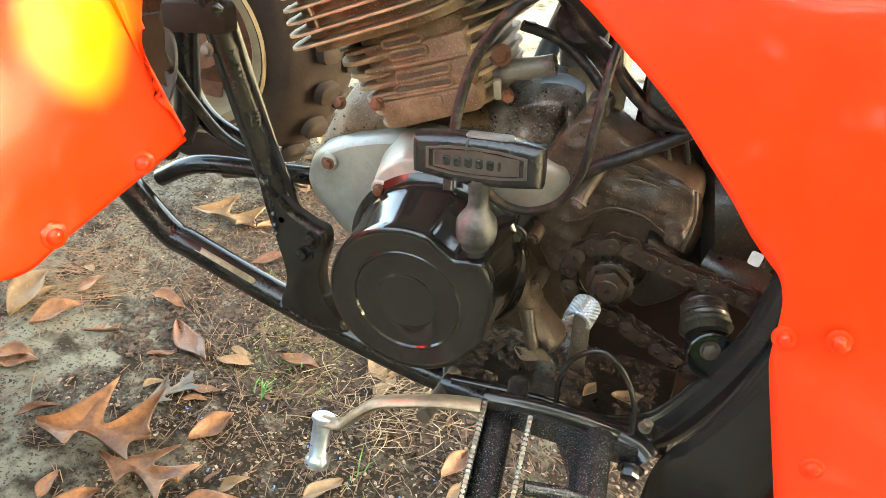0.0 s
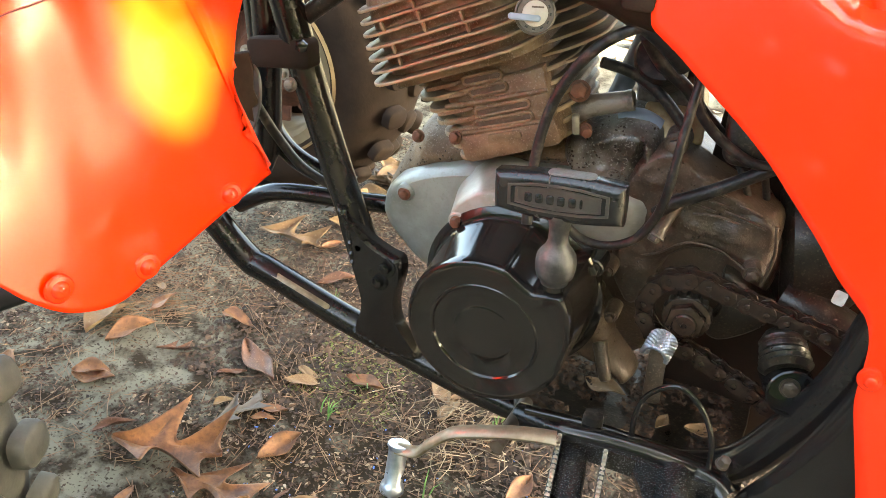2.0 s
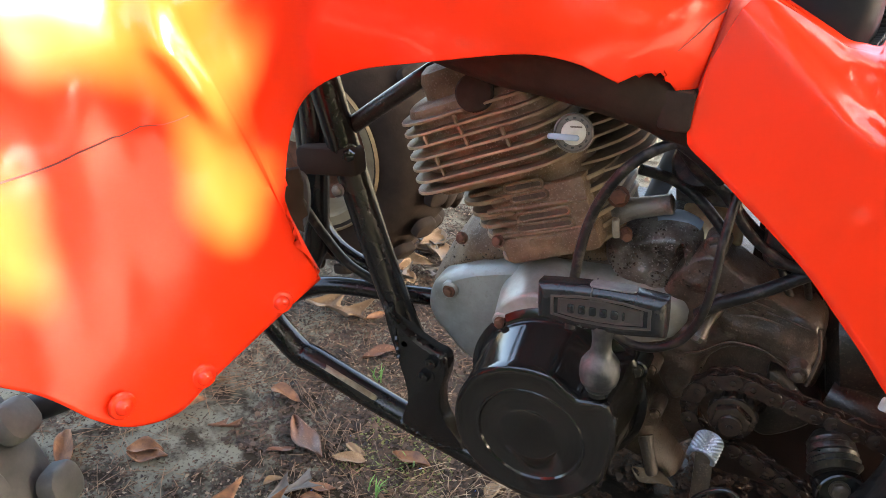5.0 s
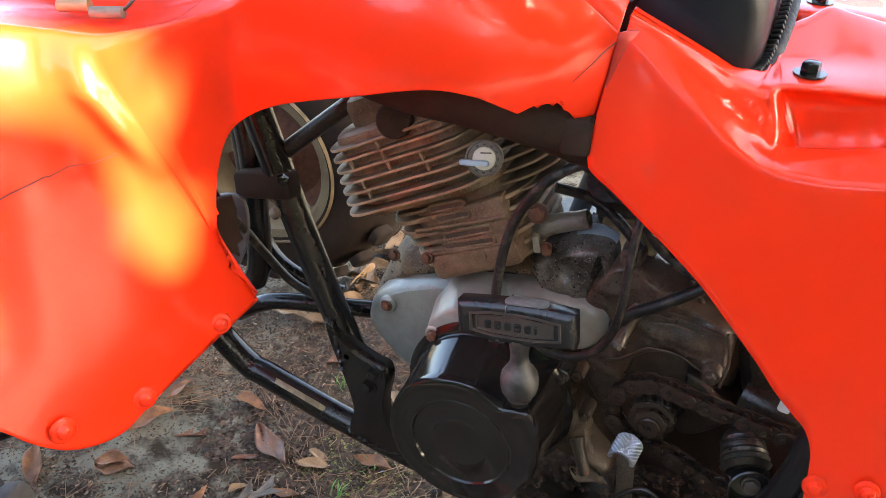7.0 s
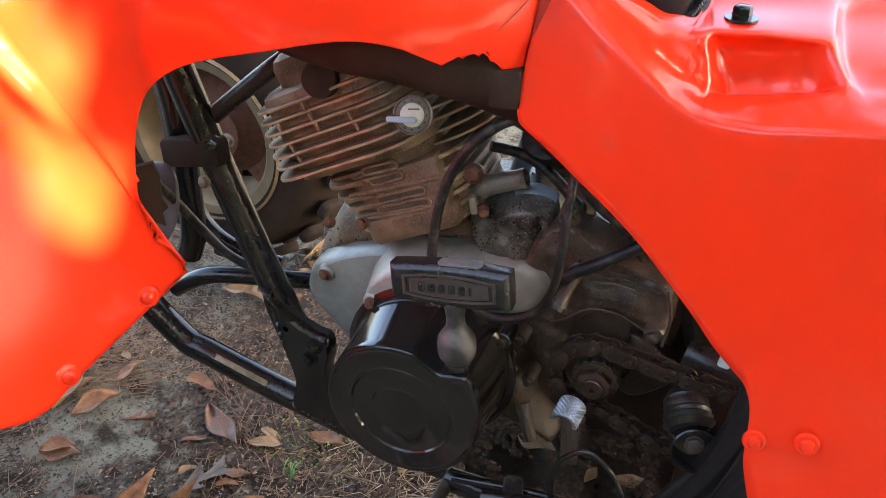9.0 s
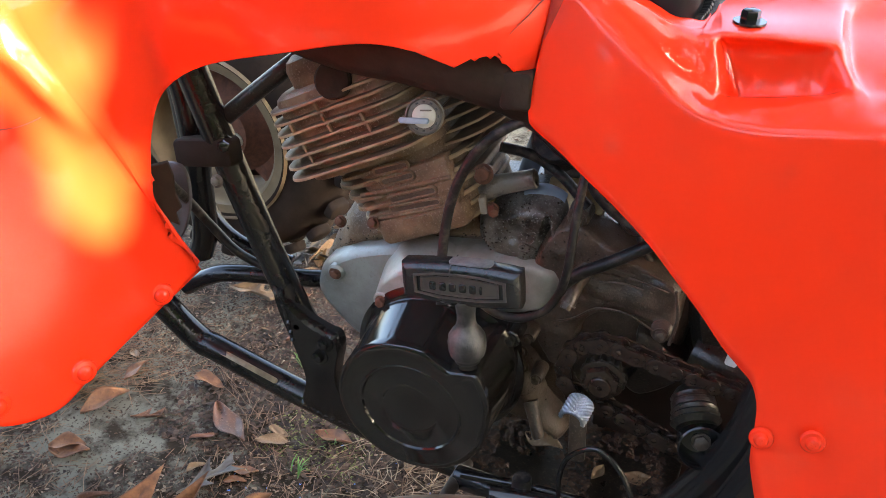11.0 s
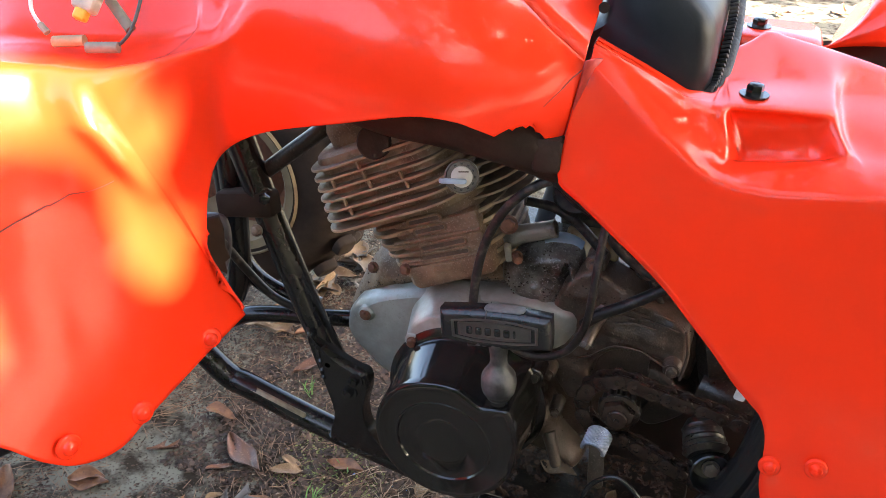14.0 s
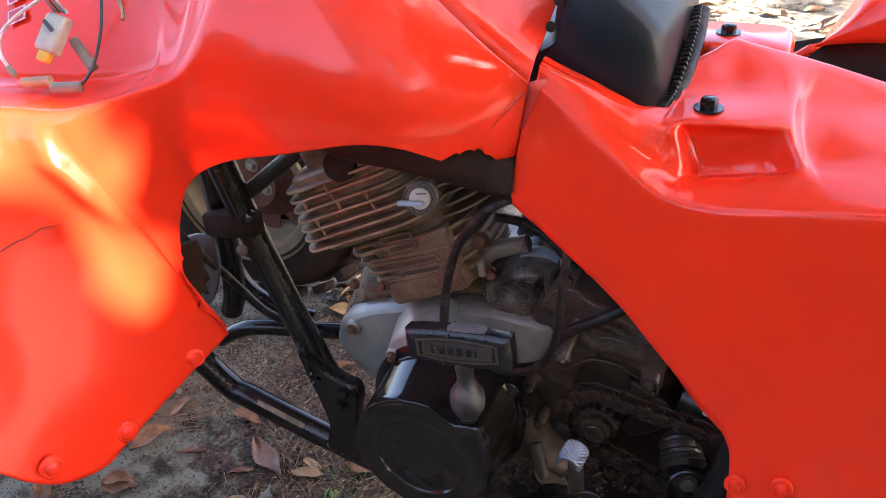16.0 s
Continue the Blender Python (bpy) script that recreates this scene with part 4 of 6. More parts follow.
    # scalloped front fin ends
    for k in range(1, 7):
        bm = bmesh.new()
        lathe(bm, [(0, 0), (.0018, .0006), (.0022, .0022), (.0018, .0036), (0, .004)], CYL @ Matrix.Translation((-.0950 + .001 * k, -.056, .0891 + k * .0096)), 14)
        part("fin_end", bm, FINEDGE, head)
    # rocker box, cap and the black frame shroud above
    bm = bmesh.new()
    slab(bm, rounded(.098, .118, .02), CYL @ Matrix.Translation((-.018, .0, .163)), .030, .010)
    part("rocker_box", bm, RUSTCAST, head, "brown dusty rocker box")
    bm = bmesh.new()
    lathe(bm, [(.0150, -.02), (.0150, .002), (.0135, .0035), (0, .004)], frame_at((-.0700, -.0370, .6560), (.15, -1, .28)), 30)
    part("rocker_cap", bm, DARKRUBBER, head, "round dark inspection cap")


cylinder()


def fuel_tap():
    m = frame_at((.0177, -.0635, .6505), (.24, -.88, .36), (1, 0, .14))
    bm = bmesh.new()
    lathe(bm, [(.0140, -.010), (.0142, 0), (.0140, .0014), (.0130, .0018), (.0122, .0006), (.0088, .0006)], m, 48)
    tap = part("fuel_tap", bm, TAPMETAL, quad, "round grey fuel tap plate with a lever")
    bm = bmesh.new()
    lathe(bm, [(.0088, .0004), (.0086, .0026), (.0080, .0030), (0, .0030)], m, 40)
    part("tap_disc", bm, CONNECTOR, tap, "pale grey stamped disc")
    bm = bmesh.new()
    slab(bm, rounded(.0085, .0012, .0005, 2), m @ pose(.0015, .0042, .0030), .0004)
    part("stamped_mark", bm, TAPMETAL, tap)
    bm = bmesh.new()
    slab(bm, rounded(.0225, .0044, .002, 4), m @ pose(-.0070, -.0032, .003, 0, 0, -2), .0045, .0016)
    part("tap_lever", bm, LEVER, tap, "pale grey-blue lever")
    for k in range(12):
        a = 2 * math.pi * k / 12
        if 2.6 < a < 3.7:
            continue
        bm = bmesh.new()
        slab(bm, [(-.0011, -.0006), (.0011, -.0006), (.0011, .0006), (-.0011, .0006)], m @ pose(0.0105 * math.cos(a), 0.0105 * math.sin(a), .0012, 0, 0, math.degrees(a) + 90), .0004)
        part("dial_mark", bm, GREASE, tap)


fuel_tap()


def starter_handle():
    # grip: a rounded bar with a framed panel, standing on a rubber stem
    c = Vector((.0630, -.100, .5390))
    m = frame_at(c, (0, -1, .10), (1, 0, .115))
    bm = bmesh.new()
    o = [(p.x, p.y) for p in spline([(-.0470, .012, 0), (-.0440, .0150, 0), (-.02, .0170, 0), (0, .0176, 0), (.02, .0172, 0), (.0440, .0148, 0), (.0470, .012, 0), (.0470, -.012, 0), (.0440, -.0148, 0), (.02, -.0176, 0),
                                      (0, -.0180, 0), (-.02, -.0172, 0), (-.0440, -.0138, 0), (-.0470, -.011, 0)], 3, True)]
    rings = []
    for a in range(-4, 5):
        q = radians(90 * a / 4)
        inset, h = .0065 * (1 - math.cos(q)), (-.0035 if a < 0 else .0035) + .0065 * math.sin(q)
        rings.append([m @ Vector((x * (1 - inset / .048), y * (1 - inset / .0178), h)) for x, y in o])
    verts = [[bm.verts.new(p) for p in ring] for ring in rings]
    for lower, upper in zip(verts, verts[1:]):
        for k in range(len(o)):
            bm.faces.new((lower[k], lower[(k + 1) % len(o)], upper[(k + 1) % len(o)], upper[k]))
    bm.faces.new(verts[0][::-1])
    bm.faces.new(verts[-1])
    grip = part("starter_handle", bm, HANDLE, quad, "worn black pull-start handle with a framed nameplate", 30)
    bm = bmesh.new()
    slab(bm, [(-.030, .006), (0, .0088), (.031, .006), (.031, -.006), (0, -.0084), (-.030, -.006)], m @ Matrix.Translation((0, 0, .0098)), .0006, .0002)
    part("name_panel", bm, PANEL, grip, "faded brown panel")
    outline = [(-.036, .0078), (-.018, .0106), (0, .0113), (.018, .0106), (.037, .0078), (.037, -.0078), (.018, -.0104), (0, -.0108), (-.018, -.0104), (-.036, -.0078)]
    for outer, inner, h in ((1.0, .935, .0016), (.85, .79, .0013)):
        bm = bmesh.new()
        rings = []
        for sx, sy, z in ((outer, outer, .0090), (outer * .99, outer * .97, .0098 + h), (inner, inner - .10, .0098 + h), (inner * .985, inner - .13, .0090)):
            rings.append([m @ Vector((x * sx, y * (sy if outer == 1 else sy - .12), z)) for x, y in outline])
        vs = [[bm.verts.new(p) for p in ring] for ring in rings]
        for lower, upper in zip(vs, vs[1:]):
            for k in range(len(outline)):
                bm.faces.new((lower[k], lower[(k + 1) % len(outline)], upper[(k + 1) % len(outline)], upper[k]))
        part("panel_frame", bm, PANEL, grip, "rubbed raised border", 25)
    # nameplate drawn as plain raised bars
    for k in range(6):
        bm = bmesh.new()
        slab(bm, rounded(.0052 if k < 5 else .002, .0068, .0012, 2), m @ pose(-.0205 + k * .0079 - (.0015 if k == 5 else 0), -.0004, .0098, 0, 0, 0), .0018, .0006)
        part("name_bar", bm, HANDLE, grip)
    bm = bmesh.new()
    slab(bm, rounded(.034, .013, .005), m @ frame_at((.008, .0168, .001), (0, 1, .0), (1, 0, 0)), .0012, .0005)
    part("worn_patch", bm, SCRAPED, grip, "scraped pale patch")
    bm = bmesh.new()
    tube(bm, [m @ Vector((-.006, .0174, -.008)), m @ Vector((-.006, .0174, .0065)), m @ Vector((-.006, .0145, .0100)), m @ Vector((-.007, .004, .0099))], .0006, 6, 1)
    part("split", bm, W_BLACK, grip)
    bm = bmesh.new()
    top = m @ Vector((.001, -.016, .0))
    base = Vector((.0695, -.1040, .468))
    d = (base - top)
    ln = d.length
    lathe(bm, [(.0100, -.003), (.0082, .004), (.0072, ln * .22), (.0074, ln * .34), (.0090, ln * .43), (.0122, ln * .50), (.0145, ln * .57), (.0152, ln * .66), (.0150, ln * .78), (.0138, ln * .87), (.0112, ln * .92), (.0104, ln * .95), (.0102, ln * .99), (0, ln)], frame_at(top, d), 32)
    part("stem", bm, BULB, grip, "chalky grey rubber stem")
    bm = bmesh.new()
    lathe(bm, [(.0085, ln * .96), (.0085, ln * 1.08), (0, ln * 1.08)], frame_at(top, d), 18)
    part("outlet_bush", bm, BLACK, grip)


starter_handle()


def sprocket_and_chain():
    c = Vector((.1665, -.026, .420))
    bm = bmesh.new()
    o = []
    for k in range(15 * 4):
        a = 2 * math.pi * k / 60
        o.append(((.0180 + (.0020 if k % 4 in (0, 1) else 0)) * math.cos(a), (.0180 + (.0020 if k % 4 in (0, 1) else 0)) * math.sin(a)))
    slab(bm, o, frame_at(c + Vector((0, .004, 0)), (0, -1, 0)), .008, .001)
    spr = part("front_sprocket", bm, GREASE, quad, "greasy front sprocket")
    bm = bmesh.new()
    m = frame_at(c + Vector((0, -.005, 0)), (0, -1, .05), (.9, 0, .4))
    lathe(bm, [(.0188, 0), (.0188, .002), (.017, .003), (0, .003)], m, 28)
    slab(bm, hexagon(.0165), m @ Matrix.Translation((0, 0, .002)), .009, .003)
    lathe(bm, [(.0098, .010), (.0098, .0135), (.0088, .0145), (.0025, .0145), (.0015, .0125), (0, .0125)], m, 24)
    part("sprocket_nut", bm, CHAINMETAL, spr, "large dirty hexagon nut")
    # chain path: round the sprocket and away to the rear
    r, pitch = .0350, .0159
    path = []
    a0, a1 = radians(62), radians(285)
    up_dir, lo_dir = Vector((.98, 0, -.165)).normalized(), Vector((.915, 0, -.403)).normalized()
    arc = [c + r * Vector((math.cos(a), 0, math.sin(a))) for a in np.linspace(a0, a1, 40)]
    pts = [arc[0] + up_dir * d for d in np.linspace(.20, .005, 30)] + arc + [arc[-1] + lo_dir * d for d in np.linspace(.005, .16, 30)]
    s, acc, prev = [], 0.0, pts[0]
    out = [pts[0]]
    for p in pts[1:]:
        seg = (p - prev).length
        while acc + seg >= pitch:
            f = (pitch - acc) / seg
            prev = prev.lerp(p, f)
            out.append(prev.copy())
            seg = (p - prev).length
            acc = 0.0
        acc += seg
        prev = p
    chain = part("chain", tube(bmesh.new(), [p + Vector((0, .001, 0)) for p in out], .003, 8, 2), GREASE, quad, "greasy brown drive chain")

    def link(outer):
        bm = bmesh.new()
        shape = []
        for cx, a_from in ((pitch / 2, -120), (-pitch / 2, 60)):
            for k in range(9):
                a = radians(a_from + 240 * k / 8)
                shape.append((cx + .0076 * math.cos(a), .0076 * math.sin(a)))
        for off in ((.0052, -.0070) if outer else (.0034, -.0052)):
            slab(bm, shape, Matrix.Translation((0, 0, off)), .0018, .0005)
        for cx in (pitch / 2, -pitch / 2):
            if outer:
                lathe(bm, [(.0026, -.0085), (.0026, .0082), (.0016, .0088), (0, .0088)], Matrix.Translation((cx, 0, 0)), 12)
            else:
                lathe(bm, [(.0050, -.0034), (.0050, .0034)], Matrix.Translation((cx, 0, 0)), 14)
        return part("link", bm, CHAINMETAL, chain)
    protos = [link(True), link(False)]
    for i, (p, q) in enumerate(zip(out, out[1:])):
        m = frame_at((p + q) / 2, (0, -1, 0), q - p)
        if i < 2:
            protos[i].matrix_world = m
            continue
        ob = new("link", protos[i % 2].data)
        ob.parent = chain
        ob.matrix_world = m
    # dirt-caked guide behind the chain
    side = slab(bmesh.new(), [(p.x, p.y) for p in spline([(.185, .445, 0), (.215, .43, 0), (.232, .415, 0), (.222, .395, 0), (.195, .375, 0), (.18, .385, 0), (.19, .41, 0)], 4, True)], frame_at((0, .04, 0), (0, -1, 0), (1, 0, 0)), .03, .006)
    part("chain_guide", side, GREASE, quad, "oil-caked chain guide")


sprocket_and_chain()


# ---- foot controls, pivot and swing arm ----
def foot_controls():
    # knurled rubber-covered shift lever toe on a flat arm
    bm = bmesh.new()
    slab(bm, rounded(.0145, .052, .004), frame_at((.1550, -.0560, .3735), (.1, -1, .12), (1, 0, .08)), .004, .001)
    arm = part("brake_arm", bm, DARKCAST, quad, "flat worn steel lever arm")
    bm = bmesh.new()
    m = frame_at((.1515, -.077, .4070), (.14, .92, .14), (1, 0, -.05))
    n, L = 40, .022
    rows = []
    for j in range(25):
        h = L * j / 24
        rows.append([m @ Vector(((.0094 + .0014 * abs(math.sin((j + k) * .785) * math.sin((j - k) * .785))) * math.cos(a), -(.0094 + .0014 * abs(math.sin((j + k) * .785) * math.sin((j - k) * .785))) * math.sin(a), h)) for k, a in enumerate(np.linspace(radians(-10), radians(190), n))])
    grid(bm, rows)
    solid(part("toe_piece", bm, BRIGHT, arm, "bright knurled half-round toe piece", 25), .003, 0)
    # foot peg: a toothed open frame
    z = .338
    peg = pipe("foot_peg", [(.096, -.112, z - .004), (.135, -.108, z - .002), (.175, -.104, z - .004), (.212, -.098, z - .012), (.225, -.092, z - .018)], .0085, BLACK, label="black steel foot peg with toothed edges")
    def blade(a, b, teeth=True):
        a, b = Vector(a), Vector(b)
        bm = bmesh.new()
        d = b - a
        n = 26
        low, top = [], []
        for k in range(n * 2 + 1):
            p = a + d * (k / (2 * n))
            low.append(p - Vector((0, 0, .020)))
            top.append(p + Vector((0, 0, .0018 if (k % 2 and teeth) else -.0008)))
        grid(bm, [low, top])
        edge = solid(part("toothed_edge", bm, PEGBLACK, peg, smooth=0), .0045, 0)
        # teeth worn bright along the top
        for k in range(1, 30 if teeth else 1):
            bm = bmesh.new()
            lathe(bm, [(.0022, -.001), (.0018, .0014), (0, .0022)], frame_at(a + d * (k / 30) + Vector((0, 0, .0004)), (0, 0, 1), d), 6)
            part("tooth", bm, CHROME, edge)
        return edge
    blade((.098, -.118, z), (.118, -.262, z))
    blade((.136, -.118, z), (.152, -.262, z))
    blade((.098, -.1165, z), (.160, -.1165, z - .001), False)
    blade((.160, -.1165, z - .001), (.222, -.1140, z - .004), False)
    bar = lambda pts, r, nm="peg_bar": pipe(nm, pts, r, PEGBLACK, peg)
    bar([(.112, -.125, z - .020), (.116, -.15, z - .016), (.124, -.21, z - .020), (.130, -.28, z - .024)], .0125, "round_bar")
    bar([(.192, -.112, z - .010), (.192, -.135, z - .008), (.198, -.19, z - .014), (.205, -.27, z - .02)], .0125, "round_bar")
    bar([(.150, -.188, z - .004), (.18, -.180, z - .006), (.200, -.178, z - .008)], .0055)
    bm = bmesh.new()
    slab(bm, [(p.x, p.y) for p in spline([(.160, -.120, 0), (.186, -.115, 0), (.190, -.150, 0), (.196, -.19, 0), (.182, -.192, 0), (.178, -.160, 0), (.168, -.138, 0)], 4, True)], Matrix.Translation((0, 0, z - .014)), .006, .002)
    part("web_plate", bm, PEGBLACK, peg)
    bm = bmesh.new()
    lathe(bm, [(.0085, -.03), (.0085, .012), (.0075, .016), (0, .0165)], frame_at((.119, -.098, z - .004), (0, 0, 1)), 22)
    part("rubber_stop", bm, RUBBER, peg, "black rubber stop")
    pin = pipe("clevis", [(.206, -.100, z - .014), (.222, -.103, z - .016), (.231, -.108, z - .02)], .0125, BLACK, peg)
    bolt(pin, (.2205, -.121, z - .020), (.05, -1, -.35), .0075, .008, BLACK, washer=1.4)
    bolt(pin, (.2225, -.098, z + .004), (.2, -.3, 1), .0046, .009, TAPMETAL, washer=1.2, label="dull steel nut")
    pipe("return_spring", [(.152, -.098, .335), (.150, -.096, .36), (.156, -.094, .384), (.176, -.094, .400), (.196, -.096, .388), (.210, -.098, .362), (.214, -.10, .335)], .0022, BLACK, peg)
    # gear lever reaching forward
    lever = part("gear_lever", tube(bmesh.new(), [(.0985, -.136, .3475), (.080, -.140, .3468), (.0625, -.144, .3448), (.0395, -.148, .3388), (.0175, -.152, .3307), (.0005, -.154, .3125), (-.0108, -.155, .2985), (-.0280, -.156, .2955)],
                                    lambda s: .0085 - .0015 * s, 16, 8, flat=.55), LEVERSTEEL, quad, "worn bare steel gear lever")
    bm = bmesh.new()
    lathe(bm, [(0, 0), (.0095, 0), (.0100, .002), (.0092, .004), (.0082, .005), (.0080, .036), (.0095, .038), (.0105, .041), (.0105, .045), (.009, .047), (0, .047)], frame_at((-.0275, -.153, .2985), (0.02, -.32, -.95)), 26)
    part("toe_peg", bm, BRIGHT, lever, "polished steel toe peg")
    # skid plate and rods under the engine
    bm = bmesh.new()
    slab(bm, [(p.x, p.y) for p in spline([(.045, -.045, 0), (.10, -.055, 0), (.15, -.06, 0), (.20, -.05, 0), (.235, -.02, 0), (.245, .06, 0), (.23, .15, 0), (.06, .15, 0), (.03, .02, 0)], 4, True)], Matrix.Translation((0, 0, .268)), .007, .002)
    skid = part("skid_plate", bm, GREASE, quad, "oily black skid plate caked with dirt")
    rnd = random.Random(17)
    vs, fs = [], []
    for _ in range(2300):
        x, y = rnd.uniform(.045, .23), rnd.uniform(-.04, .13)
        if noise.noise((x * 30, y * 30, 4)) < -.1:
            continue
        r, a = rnd.uniform(.0012, .0046), rnd.uniform(0, 6.28)
        b = len(vs)
        for q in range(5):
            w = a + 1.257 * q
            vs.append((x + r * math.cos(w) * rnd.uniform(.6, 1.2), y + r * math.sin(w) * rnd.uniform(.6, 1.2), .2752 + rnd.uniform(0, .0028)))
        fs.append(tuple(range(b, b + 5)))
    me = bpy.data.meshes.new("dirt")
    me.from_pydata(vs, [], fs)
    me.materials.append(DARKCHIPS)
    dirt = new("dirt", me)
    dirt.parent = skid
    tagged(dirt, "dark crumbs of dirt and leaf on the plate", kind="stuff")
    pipe("brake_rod", [(.06, -.085, .318), (.13, -.082, .322), (.20, -.078, .318)], .0045, BLACK)
    pipe("shift_shaft", [(.045, -.11, .288), (.047, -.08, .286), (.05, -.04, .284)], .0065, TAPMETAL, label="dull steel shaft end")
    pipe("peg_bracket", [(.05, -.06, .285), (.10, -.075, .30), (.17, -.085, .312), (.23, -.08, .31)], .012, FRAME)
    # swing arm pivot
    m = frame_at((.2560, -.066, .403), (.12, -.93, .3))
    bm = bmesh.new()
    lathe(bm, [(.0192, -.05), (.0192, -.004), (.0190, 0), (.0178, .0010), (.0166, -.001), (.0156, -.014), (0, -.014)], m, 40)
    piv = part("swing_arm_pivot", bm, BLACK, quad, "black pivot tube with a recessed bolt")
    bolt(piv, m @ Vector((0, 0, -.0135)), m.to_3x3() @ Vector((0, 0, 1)), .0066, .004, DARKCAST, washer=1.2)
    bm = bmesh.new()
    rings = [(0, .006), (.0165, .006)]
    for k in range(5):
        rings += [(.0182, .008 + .0048 * k), (.0208 - .0008 * k, .0104 + .0048 * k), (.0180, .0126 + .0048 * k)]
    lathe(bm, rings + [(.012, .040), (0, .040)], frame_at((.2505, -.056, .408), (-.30, .85, .42)), 28)
    part("dust_boot", bm, GREASE, quad, "ribbed dusty rubber boot")
    pipe("swing_arm", [(.235, .03, .425), (.26, .025, .42), (.31, .02, .40), (.42, .0, .34)], .02, GREASE)
    pipe("rear_loop", [(.300, -.055, .52), (.292, -.06, .47), (.284, -.062, .42), (.262, -.06, .36), (.235, -.058, .31), (.19, -.055, .28)], .016, FRAME)
    # black inner guard under the rear fender
    bm = bmesh.new()
    a = spline([(.292, -.085, .50), (.290, -.085, .46), (.283, -.087, .42), (.262, -.090, .352), (.240, -.092, .305), (.236, -.092, .25), (.24, -.09, .18)], 5)
    rows = [[p + Vector((.09 * f, -.012 * math.sin(f * 2.2), -.012 * f)) for p in a] for f in np.linspace(0, 1, 7)]
    grid(bm, rows)
    solid(part("inner_guard", bm, BLACK, quad, "scuffed black plastic inner guard", 50), .004)
    bm = bmesh.new()
    lathe(bm, [(.0, -.03), (.055, -.03), (.066, -.02), (.067, .02), (.058, .03), (0, .03)], frame_at((.25, .085, .46), (1, .1, .25)), 36)
    part("shock_body", bm, GREASE, quad, "grey cylinder behind the pivot")
    bm = bmesh.new()
    slab(bm, rounded(.38, .44, .03), frame_at((.34, .07, .44), (0, -1, 0), (1, 0, 0)), .006, .002)
    part("mud_plate", bm, TYRE, quad, "dark oily plate behind the chain")
    # pale patch added in place of light ground showing through a gap
    bm = bmesh.new()
    slab(bm, rounded(.009, .010, .002), frame_at((.2625, -.060, .4925), (.1, -.9, .4), (1, 0, -.2)), .001)
    part("pale_gap_patch", bm, WHITE, quad, "small pale patch for the light ground seen through a gap")


foot_controls()


# ---- intake, carburettor, hoses ----
def intake_side():
    bm = bmesh.new()
    lathe(bm, [(.013, 0), (.0135, .010), (.0110, .016), (.0092, .024), (.0082, .050), (.0086, .052), (.0086, .056), (.0066, .057), (.0066, .050), (0, .050)], frame_at((.030, .020, .551), (1, .05, .36)), 26)
    pipe_ = part("intake_stub", bm, CAST, quad, "dirty grey alloy intake stub")
    bm = bmesh.new()
    slab(bm, rounded(.022, .034, .006), frame_at((.034, .030, .553), (.2, -.95, .1), (1, .2, .2)), .010, .002)
    part("intake_flange", bm, RUSTCAST, pipe_)
    bm = bmesh.new()
    slab(bm, rounded(.0060, .0155, .002), frame_at((.0440, .004, .5485), (.2, -.95, .1), (1, .2, .2)), .008, .001)
    part("spacer", bm, CREAM, pipe_, "dirty cream gasket spacer")
    bolt(pipe_, (.0420, .006, .5745), (.1, -1, .4), .0068, .008, RUST, washer=1.3, label="rusty hexagon bolt")
    bolt(pipe_, (.0520, .002, .5455), (.5, -1, .1), .0048, .010, RUST, washer=1.2)
    # carburettor and pale blue vent pipe beyond
    bm = bmesh.new()
    slab(bm, rounded(.055, .05, .012), frame_at((.105, .11, .555), (0, -1, .2), (1, 0, .2)), .05, .008)
    carb = part("carburettor", bm, CAST, quad, "dull alloy carburettor")
    bm = bmesh.new()
    lathe(bm, [(.0215, -.03), (.0215, 0), (.0195, .004), (0, .005)], frame_at((.0965, .030, .606), (.05, -.75, .6)), 32)
    part("carburettor_cap", bm, RUBBER, carb, "dark round cap")
    bm = bmesh.new()
    slab(bm, rounded(.05, .03, .004), frame_at((.115, .045, .548), (0, -.8, .6), (1, 0, .1)), .006, .002)
    part("float_bowl", bm, BOLTZINC, carb)
    pipe("vent_pipe", [(.055, .10, .53), (.062, .105, .56), (.072, .11, .60), (.08, .12, .65)], .0095, BLUEPIPE, label="pale blue plastic vent pipe")
    pipe("vent_pipe", [(.074, .034, .544), (.088, .037, .549), (.104, .040, .543)], .0095, BLUEPIPE)
    # hoses and cables
    pipe("starter_hose", [(.098, -.03, .648), (.080, -.034, .643), (.060, -.038, .628), (.045, -.040, .607), (.034, -.043, .58), (.0295, -.05, .55), (.030, -.06, .515), (.034, -.07, .49)], .0042, RUBBER, label="cracked black rubber hose")
    pipe("loop_hose", [(.046, -.052, .505), (.0617, -.050, .4856), (.0768, -.048, .476), (.0954, -.046, .4755), (.114, -.045, .4868), (.1242, -.044, .5050), (.1291, -.043, .5255), (.1302, -.040, .545), (.1305, -.032, .572), (.1315, -.022, .600), (.134, -.01, .63), (.138, .0, .66)], .0036, RUBBER, label="black overflow hose hanging in a loop")
    pipe("strap", [(.122, -.012, .495), (.135, -.012, .509), (.158, -.008, .523), (.185, 0, .54), (.215, .01, .56)], .0055, RUBBER)
    pipe("thick_cable", [(.03, -.030, .672), (.05, -.034, .664), (.07, -.032, .655), (.09, -.030, .646), (.105, -.028, .636), (.12, -.02, .62)], .0075, RUBBER)
    pipe("wire_loom", [(.128, .01, .64), (.130, .005, .60), (.137, .0, .58), (.16, .0, .56), (.19, .0, .55), (.22, .01, .565)], .004, RUBBER)
